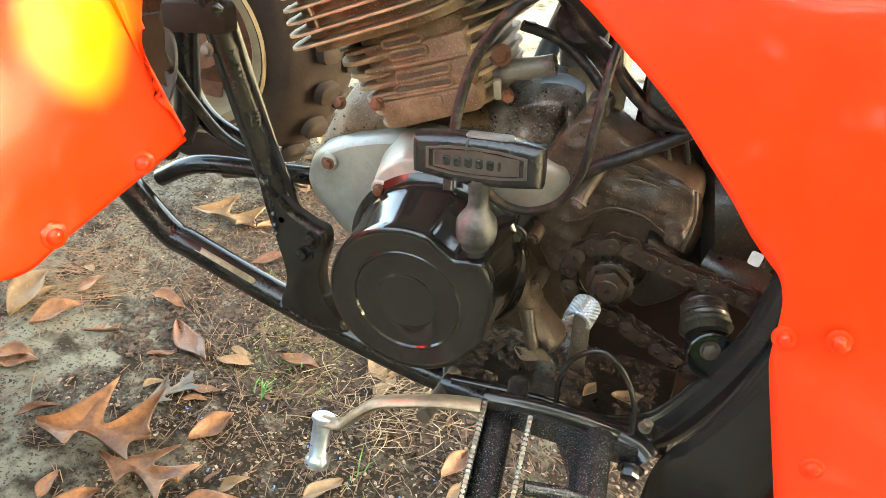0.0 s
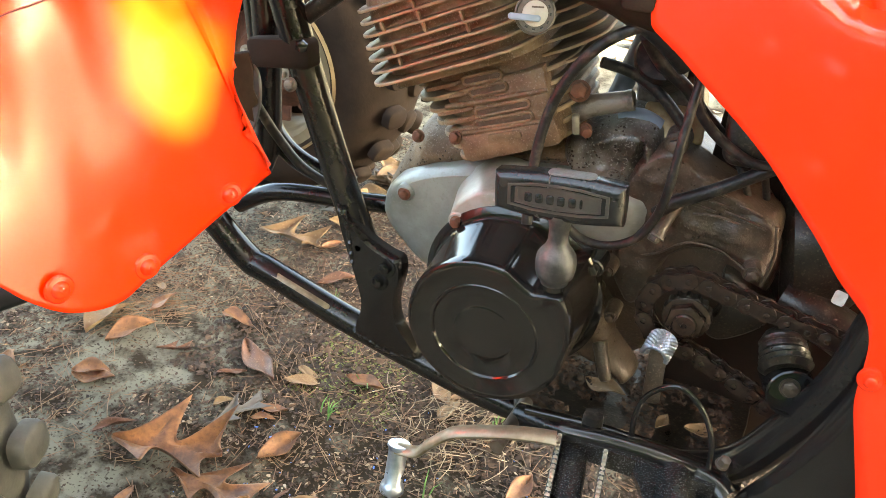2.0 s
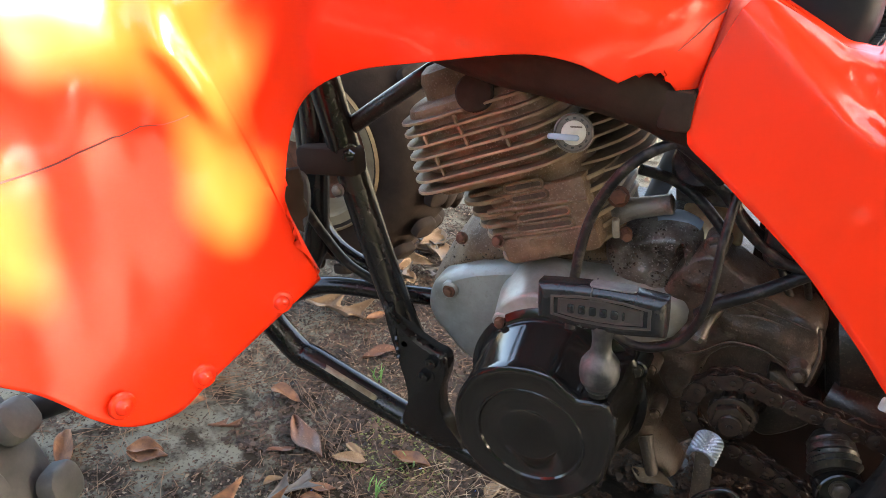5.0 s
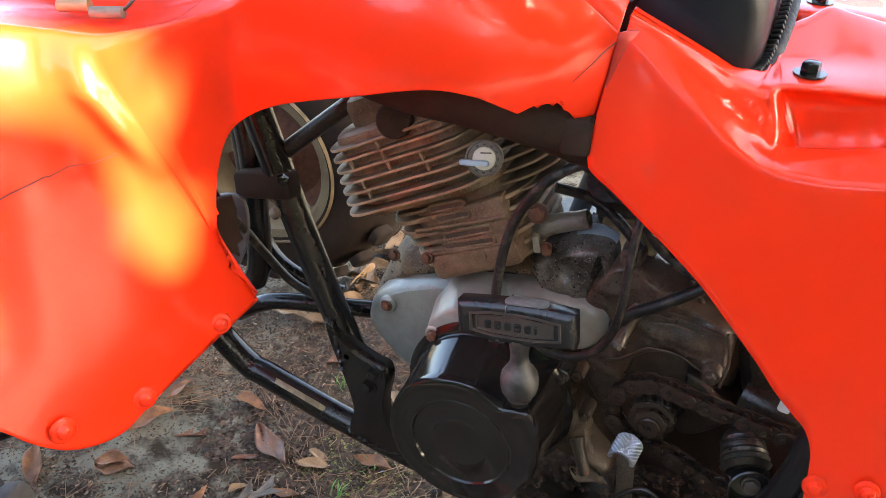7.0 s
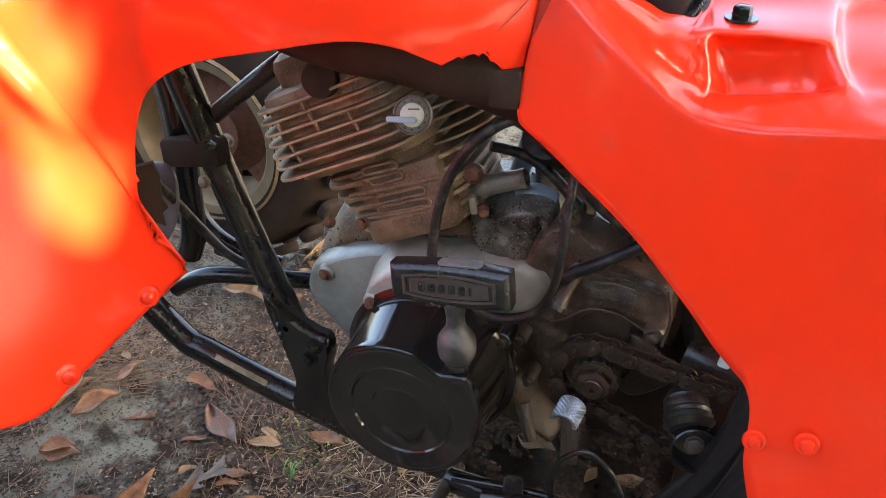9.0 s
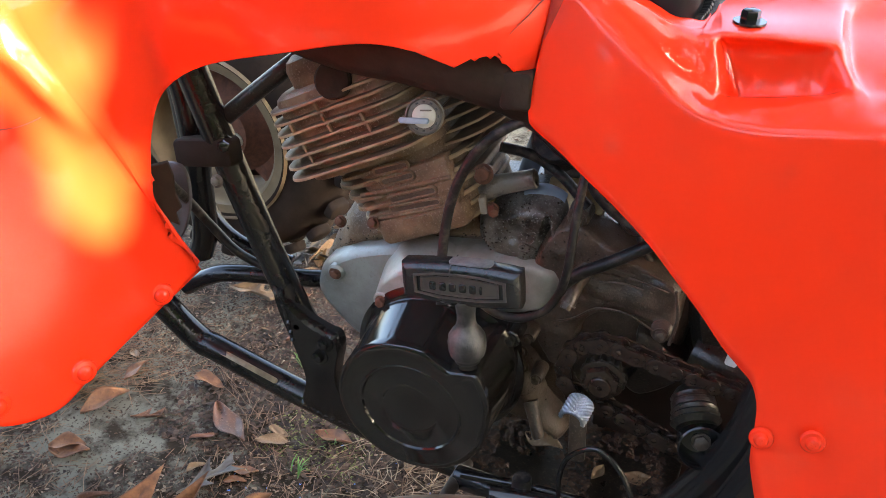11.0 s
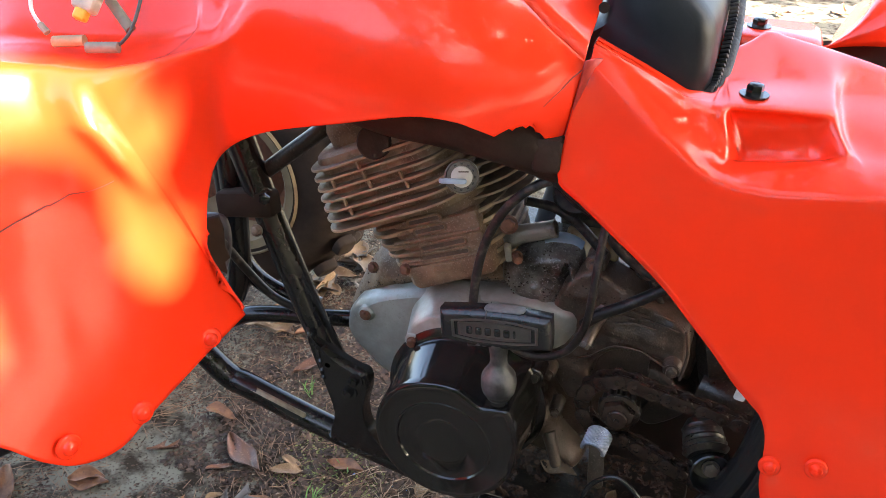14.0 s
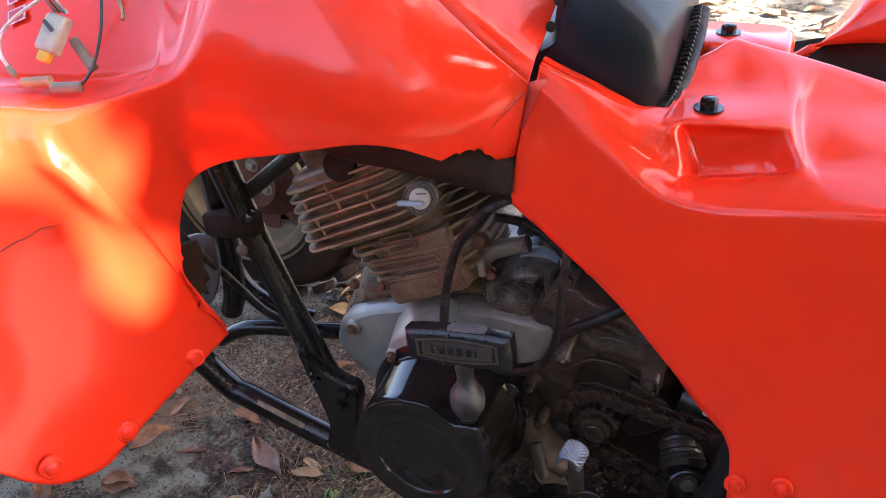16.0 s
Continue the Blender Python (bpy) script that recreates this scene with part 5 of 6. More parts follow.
    pipe("fuel_hose", [(.085, .0, .63), (.10, .015, .605), (.12, .02, .59), (.14, .02, .57), (.16, .03, .55)], .005, RUBBER)
    pipe("fuel_hose", [(.055, .01, .60), (.08, .02, .592), (.105, .02, .578), (.13, .015, .556)], .0045, RUBBER)
    for a, b in (((.16, .02, .56), (.19, .03, .50)), ((.175, .02, .57), (.20, .03, .51)), ((.19, .03, .57), (.21, .03, .53))):
        pipe("cable", [a, ((a[0] + b[0]) / 2 + .004, a[1] - .006, (a[2] + b[2]) / 2), b], .003, RUBBER)
    # clutter in the dark behind the intake
    bm = bmesh.new()
    slab(bm, rounded(.09, .07, .012), frame_at((.20, .06, .565), (0, -1, .3), (1, 0, .1)), .05, .01)
    part("battery_tray", bm, GREASE, quad, "dark tray under the seat")
    # black shroud under the tank, along the opening's upper edge
    bm = bmesh.new()
    tube(bm, [(-.20, .02, .70), (-.12, -.02, .698), (-.05, -.045, .698), (.0, -.045, .696), (.05, -.040, .686), (.09, -.026, .668), (.12, -.006, .65)], lambda s: .021 + .008 * math.sin(3.1 * s), 16, 8)
    part("tank_shroud", bm, DARKRUBBER, quad, "black rubber under the tank cover")
    bm = bmesh.new()
    slab(bm, rounded(.022, .028, .004), frame_at((.083, -.046, .676), (.1, -1, .1), (1, 0, 0)), .014, .003)
    part("plug_cap", bm, DARKRUBBER, quad, "black rubber connector block")
    bm = bmesh.new()
    slab(bm, rounded(.36, .20, .05), Matrix.Translation((-.09, .12, .722)), .04, .02)
    part("tank", bm, GREASE, quad, "dark underside of the fuel tank")


intake_side()


# ---- air box ----
def air_box():
    outline = [(.085, .750), (.095, .70), (.15, .684), (.182, .694), (.1940, .722), (.1975, .755), (.195, .774), (.186, .787), (.168, .804), (.150, .817), (.135, .826), (.124, .824), (.1165, .800), (.108, .772)]
    o = [(p.x, p.y) for p in spline([(x, z, 0) for x, z in outline], 4, True)]
    bm = bmesh.new()
    slab(bm, o, frame_at((0, .135, 0), (0, -1, 0), (1, 0, 0)), .138, .022)
    for v in bm.verts:
        t = (v.co.y - .007) / .128
        v.co.x -= .010 * (1 - t) * (v.co.z - .71) / .1
    box = part("air_box", bm, AIRBOX, quad, "scuffed dark grey plastic air box", 50)
    pts = [(.1955, .012, .715), (.200, .03, .722), (.203, .06, .738), (.204, .09, .752), (.203, .115, .765)]
    band = part("clamp_band", tube(bmesh.new(), pts, .0062, 10, 8, flat=.9), RUBBER, quad, "black serrated clamp band")
    sp = spline(pts, 7)
    for i, (p, q) in enumerate(zip(sp, sp[1:])):
        bm = bmesh.new()
        slab(bm, rounded(.003, .0075, .0008, 2), frame_at(p + Vector((-.003, -.003, .004)), (-.35, -.55, .75), q - p), .0032, .0006)
        part("band_tooth", bm, RUBBER, band)
    for o_ in ((.1135, -.0028, .800), (.1075, -.0028, .780)):
        bm = bmesh.new()
        lathe(bm, [(.0042, 0), (.0042, .001), (.003, .0011), (0, .0004)], frame_at(o_, (-.1, -1, .1)), 18)
        part("hole_rim", bm, TYRE, box)


air_box()


# ---- wiring on the front fender ----
def wiring():
    c = Vector((-.2535, -.130, .7845))
    m = frame_at(c, (.25, -.75, .6), (.25, .1, .95))
    loom = part("wiring_loom", slab(bmesh.new(), rounded(.031, .0175, .003), m, .011, .003), CONNECTOR, quad, "loose grey plug with cut wires hanging over the fender")
    bm = bmesh.new()
    slab(bm, rounded(.010, .010, .002), m @ Matrix.Translation((-.018, 0, .002)), .007, .002)
    part("terminal", bm, YELLOW, loom, "yellow terminal")
    bm = bmesh.new()
    slab(bm, rounded(.012, .003, .001), m @ pose(.004, .002, .012, 0, 0, 60), .0006)
    part("scrawl", bm, W_BLACK, loom)
    top = m @ Vector((.018, 0, .006))
    tone = [W_BLUE, W_ORANGE, W_BLACK, W_TAN, W_BLUE, W_WHITE]
    for k, t in enumerate(tone):
        a = top + Vector((-.006 + .0025 * k, 0, 0))
        b = Vector((-.262 + .012 * k, -.055 - .004 * (k % 3), .862 + .006 * (k % 2)))
        part("wire", tube(bmesh.new(), [a, a + Vector((-.002, -.004, .022)), b.lerp(a, .35) + Vector((.006 * (k % 3 - 1), -.012, 0)), b, b + Vector((.01, .03, .05))], .0012, 7, 6), t, loom)
    part("wire", tube(bmesh.new(), [(-.250, -.062, .845), (-.258, -.085, .82), (-.284, -.118, .804), (-.297, -.140, .790), (-.294, -.152, .776), (-.284, -.157, .766)], .0015, 8, 6), W_WHITE, loom, "white wire")
    part("wire", tube(bmesh.new(), [(-.284, -.157, .766), (-.281, -.158, .764), (-.277, -.159, .761)], .0026, 8, 3), SLEEVE, loom)
    part("wire", tube(bmesh.new(), [(-.250, -.060, .85), (-.238, -.085, .82), (-.222, -.110, .80), (-.216, -.124, .785), (-.219, -.136, .765), (-.226, -.144, .754), (-.234, -.146, .752)], .0013, 8, 6), W_BLACK, loom)
    part("wire", tube(bmesh.new(), [(-.240, -.055, .852), (-.236, -.075, .83), (-.215, -.095, .80), (-.209, -.103, .793)], .0016, 7, 5), W_TAN, loom)
    for a, b in (((-.226, -.146, .752), (-.250, -.152, .751)), ((-.256, -.146, .754), (-.280, -.152, .752)), ((-.250, -.118, .778), (-.228, -.127, .760))):
        part("sleeve", tube(bmesh.new(), [a, tuple((Vector(a) + Vector(b)) / 2), b], .0042, 12, 4), SLEEVE if a[0] > -.24 and b[2] < .755 or a[2] > .77 else W_TAN, loom, "rubber wire sleeve")
    for k in range(2):
        part("wire", tube(bmesh.new(), [(-.215 + .01 * k, -.05, .865), (-.19, -.06, .85), (-.175, -.07, .842 - .006 * k), (-.158, -.075, .846 - .01 * k)], .0016, 7, 5), (W_BLACK, W_WHITE)[k], loom)
    # decal on the wall behind the deck: a slanted badge and bars
    def on_wall(x, f):
        i = min(range(8 * 6, len(COWL_RIM) - 2), key=lambda k: abs(COWL_RIM[k].lerp(COWL_WALL[k], f).x - x))
        p = COWL_RIM[i].lerp(COWL_WALL[i], f) + Vector((0, 0.010 * math.sin(math.pi * f), 0))
        along = (COWL_RIM[i - 2].lerp(COWL_WALL[i - 2], f) - COWL_RIM[i + 2].lerp(COWL_WALL[i + 2], f)).normalized()
        up = (COWL_WALL[i] - COWL_RIM[i]).normalized()
        n = along.cross(up).normalized()
        n = n if n.y < 0 else -n
        return frame_at(p + n * .0022, n, along)
    for x, f in ((-.341, .80), (-.337, .62)):
        m = on_wall(x, f)
        for sc, mat, h in ((1.0, PINK, .0004), (.78, DECALRED, .0009)):
            bm = bmesh.new()
            slab(bm, [(-.0105 * sc, -.0065 * sc), (.0085 * sc, -.0065 * sc), (.0105 * sc, .0065 * sc), (-.0085 * sc, .0065 * sc)], m, h)
            part("decal_badge", bm, mat, quad, "pink and crimson slanted decal")
    for k in range(6):
        m = on_wall(-.317 + .0215 * k, .80 + .012 * k) @ pose(0, 0, 0, 0, 0, 8)
        for w, mat, h in ((.0175, PINK, .0004), (.013, BLUE, .0009)):
            bm = bmesh.new()
            slab(bm, rounded(w, w * 1.25, .004), m, h)
            part("decal_bar", bm, mat, quad, "blue decal bar with a pink outline")


wiring()


# ---- cracks in the bodywork ----
def cracks():
    pts = [(-.2220, -.1835, .6600), (-.2262, -.187, .6578), (-.2335, -.196, .6555), (-.2419, -.2072, .6566), (-.2440, -.2095, .6560), (-.2475, -.2150, .6540), (-.2503, -.2215, .6526), (-.2516, -.2240, .6532), (-.2552, -.2345, .6513),
           (-.2603, -.2475, .6492), (-.266, -.2613, .6457), (-.2729, -.278, .644), (-.2802, -.2974, .643), (-.289, -.321, .640), (-.295, -.338, .637)]
    out = Vector((.88, -.42, .2)) * .0004
    part("crack", tube(bmesh.new(), [Vector(p) + out for p in pts], lambda s: .0003 + .0005 * s, 6, 2), CRACK, quad, "thin dark crack in the plastic")
    part("crack", tube(bmesh.new(), [(.0800, -.0655, .7195), (.0858, -.0612, .7262), (.091, -.0571, .732), (.0961, -.0532, .7387), (.1030, -.0492, .7455)], lambda s: .0002 + .0004 * s, 6, 3), CRACK, quad)


cracks()


# ---- wheels ----
def wheel(origin, axis, name, tyre_mat, r=.27, w=.20, rim_r=.125, knobs=22):
    m = frame_at(origin, axis, (1, 0, .1))
    bm = bmesh.new()
    prof = []
    for k in range(25):
        a = math.pi * (k / 24) - math.pi / 2
        prof.append((rim_r + (r - rim_r) * max(0.0, math.cos(a)) ** .55, w / 2 * math.sin(a)))
    lathe(bm, prof, m, 56)
    tyre = part("tyre", bm, tyre_mat, quad, "knobbly balloon tyre")
    tyre.name = name
    bm = bmesh.new()
    h = -w / 2
    lathe(bm, [(rim_r + .006, h - .006), (rim_r + .010, h - .002), (rim_r + .004, h + .001), (rim_r - .014, h + .002), (rim_r - .020, h + .010), (rim_r - .022, h + .085), (rim_r - .026, h + .09)], m, 56)
    rim = part("rim", bm, RIM, tyre, "cream painted steel rim")
    bm = bmesh.new()
    lathe(bm, [(rim_r - .046, h + .068), (rim_r - .052, h + .062), (.06, h + .05), (.05, h + .03), (.0, h + .03)], m, 56)
    part("wheel_disc", bm, RUST, tyre, "rust-brown wheel disc")
    for k in range(7):
        bm = bmesh.new()
        slab(bm, rounded(.05, .062, .004, 2), m @ pose(0, 0, h + .066, 0, 0, 360 / 7 * k) @ Matrix.Translation((rim_r - .034, 0, 0)), .004)
        part("disc_spoke", bm, RUST, tyre)
    for k in range(4):
        a = math.pi / 2 * k + .4
        bolt(rim, m @ Vector((.033 * math.cos(a), .033 * math.sin(a), h + .03)), m.to_3x3() @ Vector((0, 0, -1)), .008, .008, CHROME)
    for k in range(knobs):
        for side, off in ((-1, 0), (0, .5), (1, 0)):
            a = 2 * math.pi * (k + off) / knobs
            bm = bmesh.new()
            q = frame_at(m @ Vector(((r - .006) * math.cos(a), (r - .006) * math.sin(a), side * w * .31)), m.to_3x3() @ Vector((math.cos(a), math.sin(a), side * .35)), m.to_3x3() @ Vector((0, 0, 1)))
            slab(bm, rounded(.040, .034, .013, 4), q, .016, .006)
            part("knob", bm, tyre_mat, tyre)
    return tyre


wheel(Vector((-.54, .50, .335)), (0, 1, 0), "far_wheel", TYRE, .225, .19, .132)
wheel(Vector((-.53, -.34, .27)), (0, -1, 0), "near_wheel", GREYRUBBER, .23, .17)


# ---- ground litter ----
def leaf_mesh(kind, size, seed):
    """A curled dry leaf lying along x: lobed like an oak leaf or plain."""
    rnd = random.Random(seed)
    bm = bmesh.new()
    n = 44 if kind == "lobed" else 22
    rows = []
    ph = rnd.uniform(0, 6)
    curl, twist = rnd.uniform(.05, .30), rnd.uniform(-.22, .22)
    for i in range(n + 1):
        t = i / n
        row = []
        for j in range(-5, 6):
            r = j / 5
            if kind == "lobed":
                # deep lobes that end in points, out of step on the two sides
                tri = abs(((t * 2.1 + (.30 if r > 0 else .62) + .1 * math.sin(ph)) % 1) * 2 - 1)
                wdt = .50 * math.sin(math.pi * t) ** .6 * (.13 + .87 * tri ** 1.9) + .010
                z = (.10 + curl) * r * r * wdt + .05 * math.sin(3 * t + ph) + twist * r * wdt + .025 * math.sin(9 * t + 5 * r + ph) + .02 * abs(r)
                row.append(((t - .5 + .75 * abs(r) * wdt) * size * .9, r * wdt * size, max(.001, (z + .08) * size)))
            else:
                wdt = .24 * math.sin(math.pi * t ** .85) ** .9 + .008
                z = curl * r * r * wdt * 2 + .06 * math.sin(3 * t + ph) + twist * r * wdt + .02 * math.sin(9 * t + 4 * r + ph) + .03 * abs(r)
                row.append(((t - .5) * size, r * wdt * size * (1 + .15 * math.sin(ph + 7 * t)) + .06 * size * math.sin(2.5 * t + ph), max(.001, (z + .08) * size)))
        rows.append(row)
    grid(bm, rows)
    return bm


def fallen_leaves():
    tan = [(-0.657, 0.147, 0.101, 95, "plain"), (-0.385, 0.066, 0.027, 57, "plain"), (-0.202, -0.035, 0.039, 50, "plain"), (-0.102, 0.002, 0.055, 69, "plain"), (-0.104, 0.194, 0.053, 90, "plain"), (-0.104, 0.227, 0.026, 43, "plain"), (0.046, 0.061, 0.037, 57, "plain"), (-0.314, 0.17, 0.034, -2, "plain"), (-0.521, 0.456, 0.13, 5, "lobed"), (-0.129, 0.225, 0.059, -44, "plain"), (-0.467, 0.732, 0.081, -34, "plain")]
    brown = [(-0.59, 0.125, 0.072, 54, "plain"), (-0.471, 0.223, 0.054, -1, "plain"), (-0.596, 0.208, 0.05, 74, "plain"), (-0.582, 0.033, 0.052, 17, "plain"), (-0.232, 0.187, 0.062, -10, "plain"), (-0.395, -0.039, 0.156, 18, "lobed"), (-0.316, -0.062, 0.127, 0, "lobed"), (-0.277, 0.034, 0.062, 61, "plain"), (-0.393, -0.121, 0.04, 103, "plain"), (-0.356, -0.127, 0.057, 54, "plain"), (-0.324, 0.087, 0.045, 16, "plain"), (-0.322, 0.065, 0.032, 16, "plain"), (-0.207, -0.075, 0.075, 35, "plain"), (0.027, 0.103, 0.055, 74, "plain"), (-0.153, -0.048, 0.022, 58, "plain"), (-0.452, 0.482, 0.038, 55, "plain"), (-0.682, -0.019, 0.069, -37, "plain"), (-0.573, 0.028, 0.062, 10, "plain")]
    dark = [(-0.515, 0.126, 0.053, 34, "lobed"), (-0.41, 0.121, 0.039, 39, "plain"), (-0.387, 0.158, 0.107, -37, "plain"), (-0.482, -0.036, 0.052, 51, "plain"), (-0.422, -0.009, 0.04, 68, "plain"), (-0.232, -0.032, 0.027, 80, "plain"), (-0.388, 0.386, 0.065, 38, "plain")]
    kinds = ((tan, PALELEAF, "bleached tan {} leaf on the sand"), (brown, LEAF, "curled brown {} leaf on the sand"), (dark, DARKLEAF, "flat dark brown {} leaf on the sand"))
    for j, (spots, mat, words) in enumerate(kinds):
        for i, (x, y, size, turn, kind) in enumerate(spots):
            ob = part("fallen_leaf", leaf_mesh(kind, size * (1.06 if kind == "plain" else 1.0), 20 * j + i), mat)
            ob.matrix_world = pose(x, y, ground_height(x, y) + .002, 3 * math.sin(i), 3 * math.cos(i * 2), turn) @ Matrix.Diagonal((1, .62 if mat is DARKLEAF else .85, 1, 1))
            solid(ob, .0006)
            tagged(ob, words.format("lobed oak" if kind == "lobed" else "pointed"), "leaf", "fallen leaves")
    ob = part("fallen_leaf", leaf_mesh("lobed", .095, 77), GREYLEAF)
    ob.matrix_world = pose(-.360, .052, .003, 2, 2, 60) @ Matrix.Diagonal((1, .6, .6, 1))
    solid(ob, .0006)
    tagged(ob, "flat grey decayed leaf on the sand", "leaf", "fallen leaves")
    for k, (x, y, size, turn) in enumerate(((.111, .0203, .045, -25), (.2047, .0071, .03, 20), (.1695, .0004, .022, 70))):
        ob = part("fallen_leaf", leaf_mesh("plain", size, 140 + k), PALELEAF)
        ob.matrix_world = pose(x, y, .2755, 4, -3, turn)
        solid(ob, .0006)
        tagged(ob, "tan dry leaf lying on the skid plate", "leaf", "fallen leaves")
    rnd = random.Random(31)
    for k in range(16):
        x, y = -.50 + .08 * rnd.random(), .56 + .22 * rnd.random()
        ob = part("fallen_leaf", leaf_mesh("lobed" if k % 3 == 0 else "plain", rnd.uniform(.05, .09), 160 + k), (GREYLEAF, PALELEAF, PALELEAF)[k % 3])
        ob.matrix_world = pose(x, y, .004 + .001 * k, rnd.uniform(-25, 25), rnd.uniform(-15, 15), rnd.uniform(0, 360))
        solid(ob, .0006)
        tagged(ob, "pale curled leaf in a drift beside the tyre", "leaf", "fallen leaves")
    # further litter: behind the engine and in the sunny background
    rnd = random.Random(4)
    protos = {}
    for k in range(8):
        protos[k] = leaf_mesh("lobed" if k % 2 else "plain", 1.0, 100 + k)
    datas = []
    for k in range(8):
        me = bpy.data.meshes.new("leaf")
        protos[k].to_mesh(me)
        protos[k].free()
        me.materials.append((LEAF, PALELEAF)[k % 3 == 0])
        me.shade_smooth()
        datas.append(me)
    areas = [(-.75, .45, .45, 1.4, 16, .055), (-.75, .10, -.25, .45, 5, .04), (-.1, .30, .25, .8, 22, .05), (-.2, 1.8, 1.5, 5.5, 150, .11), (-3.0, .9, -.6, 3.2, 40, .10)]
    for x0, y0, x1, y1, cnt, size in areas:
        for _ in range(cnt):
            x, y = rnd.uniform(min(x0, x1), max(x0, x1)), rnd.uniform(min(y0, y1), max(y0, y1))
            ob = new("fallen_leaf", rnd.choice(datas))
            s = size * rnd.uniform(.6, 1.3)
            ob.matrix_world = pose(x, y, ground_height(x, y) + .002, rnd.uniform(-12, 12), rnd.uniform(-12, 12), rnd.uniform(0, 360)) @ Matrix.Diagonal((s, s, s, 1))
            tagged(ob, "dry fallen leaf lying on the ground", "leaf", "fallen leaves")


fallen_leaves()


def litter():
    rnd = random.Random(9)
    def chips(name, label, mat, count, lo, hi, box, lift=.002, patch=0):
        vs, fs = [], []
        made = 0
        while made < count:
            x, y = rnd.uniform(box[0], box[2]), rnd.uniform(box[1], box[3])
            if patch and noise.noise((x * 5.5, y * 5.5, 7)) + .5 * noise.noise((x * 16, y * 16, 3)) < patch - .9 * max(0, min(1, (x + .38) / .3)) - .6 * max(0, min(1, (y - .18) / .2)):
                continue
            s, a, q = rnd.uniform(lo, hi), rnd.uniform(0, 6.28), rnd.uniform(.25, .8)
            c, d = math.cos(a), math.sin(a)
            z = ground_height(x, y) + lift * rnd.random()
            b = len(vs)
            for u, v in ((-1, -.5), (.1, -.9), (1, .1), (.3, .8), (-.7, .6)):
                u, v = u * s * rnd.uniform(.7, 1.2), v * s * q
                vs.append((x + u * c - v * d, y + u * d + v * c, z + rnd.uniform(0, .6) * s))
            fs.append((b, b + 1, b + 2, b + 3, b + 4))
            made += 1
        me = bpy.data.meshes.new(name)
        me.from_pydata(vs, [], fs)
        me.materials.append(mat)
        tagged(new(name, me), label, "litter", kind="stuff")
    chips("leaf_crumbs", "brown and cream crumbs of bark and leaves on sand", CHIPS, 17000, .0010, .0042, (-.85, -.30, .40, .95), patch=.10)
    chips("dark_crumbs", "dark rotted crumbs of leaf litter on sand", DARKCHIPS, 50000, .0012, .0046, (-.85, -.30, .40, .95), patch=.06)
    chips("sand_specks", "black specks of rotted leaf on pale sand", DARKCHIPS, 3200, .0012, .0036, (-.80, -.28, -.34, .42))
    # real brown litter, thickened here to deepen the bike's missing shade
    chips("rear_crumbs", "dark brown litter under the frame, also standing in for shade", DARKCHIPS, 15000, .002, .007, (-.50, .10, .12, .75))
    chips("blue_specks", "tiny blue plastic specks in the litter", BLUECHIP, 90, .0012, .0028, (-.36, -.10, .05, .20))
    chips("moss", "thin olive moss on the sand", MOSS, 1500, .0015, .004, (-.33, .12, -.17, .30), patch=-.05)
    chips("far_crumbs", "scattered litter on sunlit sand", CHIPS, 4000, .004, .02, (-1.0, 1.0, 2.6, 6.5), patch=-.1)
    chips("far_dark_crumbs", "dark litter on sunlit sand", DARKCHIPS, 1600, .004, .014, (-1.0, 1.0, 2.6, 6.5), patch=0.05)
    bm = bmesh.new()
    strewn = [(rnd.uniform(-.8, .3), rnd.uniform(-.28, .7), None) for _ in range(750)]
    # a drift of reddish needles beside the front wheel and a bundle pointing at the engine
    strewn += [(rnd.gauss(-.635, .05), rnd.gauss(.205, .05), rnd.gauss(.5, .7)) for _ in range(230)]
    strewn += [(-.4775 + .186 * f + rnd.gauss(0, .008), .265 - .133 * f + rnd.gauss(0, .008), rnd.gauss(-.62, .12)) for f in (rnd.random() for _ in range(26))]
    for x, y, way in strewn:
        if way is None and noise.noise((x * 4, y * 4, 11)) < -.05 and x < -.2:
            continue
        a = way if way is not None else rnd.gauss(2.2, .7) if x > -.45 else rnd.uniform(0, 3.14)
        ln = rnd.uniform(.02, .09)
        b = rnd.uniform(-.25, .25)
        pts = []
        for k in range(4):
            t = k / 3 - .5
            px, py = x + ln * t * math.cos(a + b * t), y + ln * t * math.sin(a + b * t)
            pts.append((px, py, ground_height(px, py) + .003 + .004 * rnd.random()))
        tube(bm, pts, .00045, 4, 2)
    # broken ends, thick on the right where the soil is dark
    for _ in range(3600):
        x, y = rnd.uniform(-.75, .35), rnd.uniform(-.28, .6)
        if noise.noise((x * 5.5, y * 5.5, 7)) < -.1 - .5 * max(0, min(1, (x + .45) / .3)):
            continue
        a, ln, z = rnd.uniform(0, 3.14), rnd.uniform(.006, .024), ground_height(x, y)
        dx, dy = ln / 2 * math.cos(a), ln / 2 * math.sin(a)
        tube(bm, [(x - dx, y - dy, z + .001 + .005 * rnd.random()), (x + dx, y + dy, z + .001 + .005 * rnd.random())], .0006, 4, 1)
    tagged(part("pine_needles", bm, NEEDLE), "thin brown pine needles strewn on the sand", "pine needles", kind="stuff")
    bm = bmesh.new()
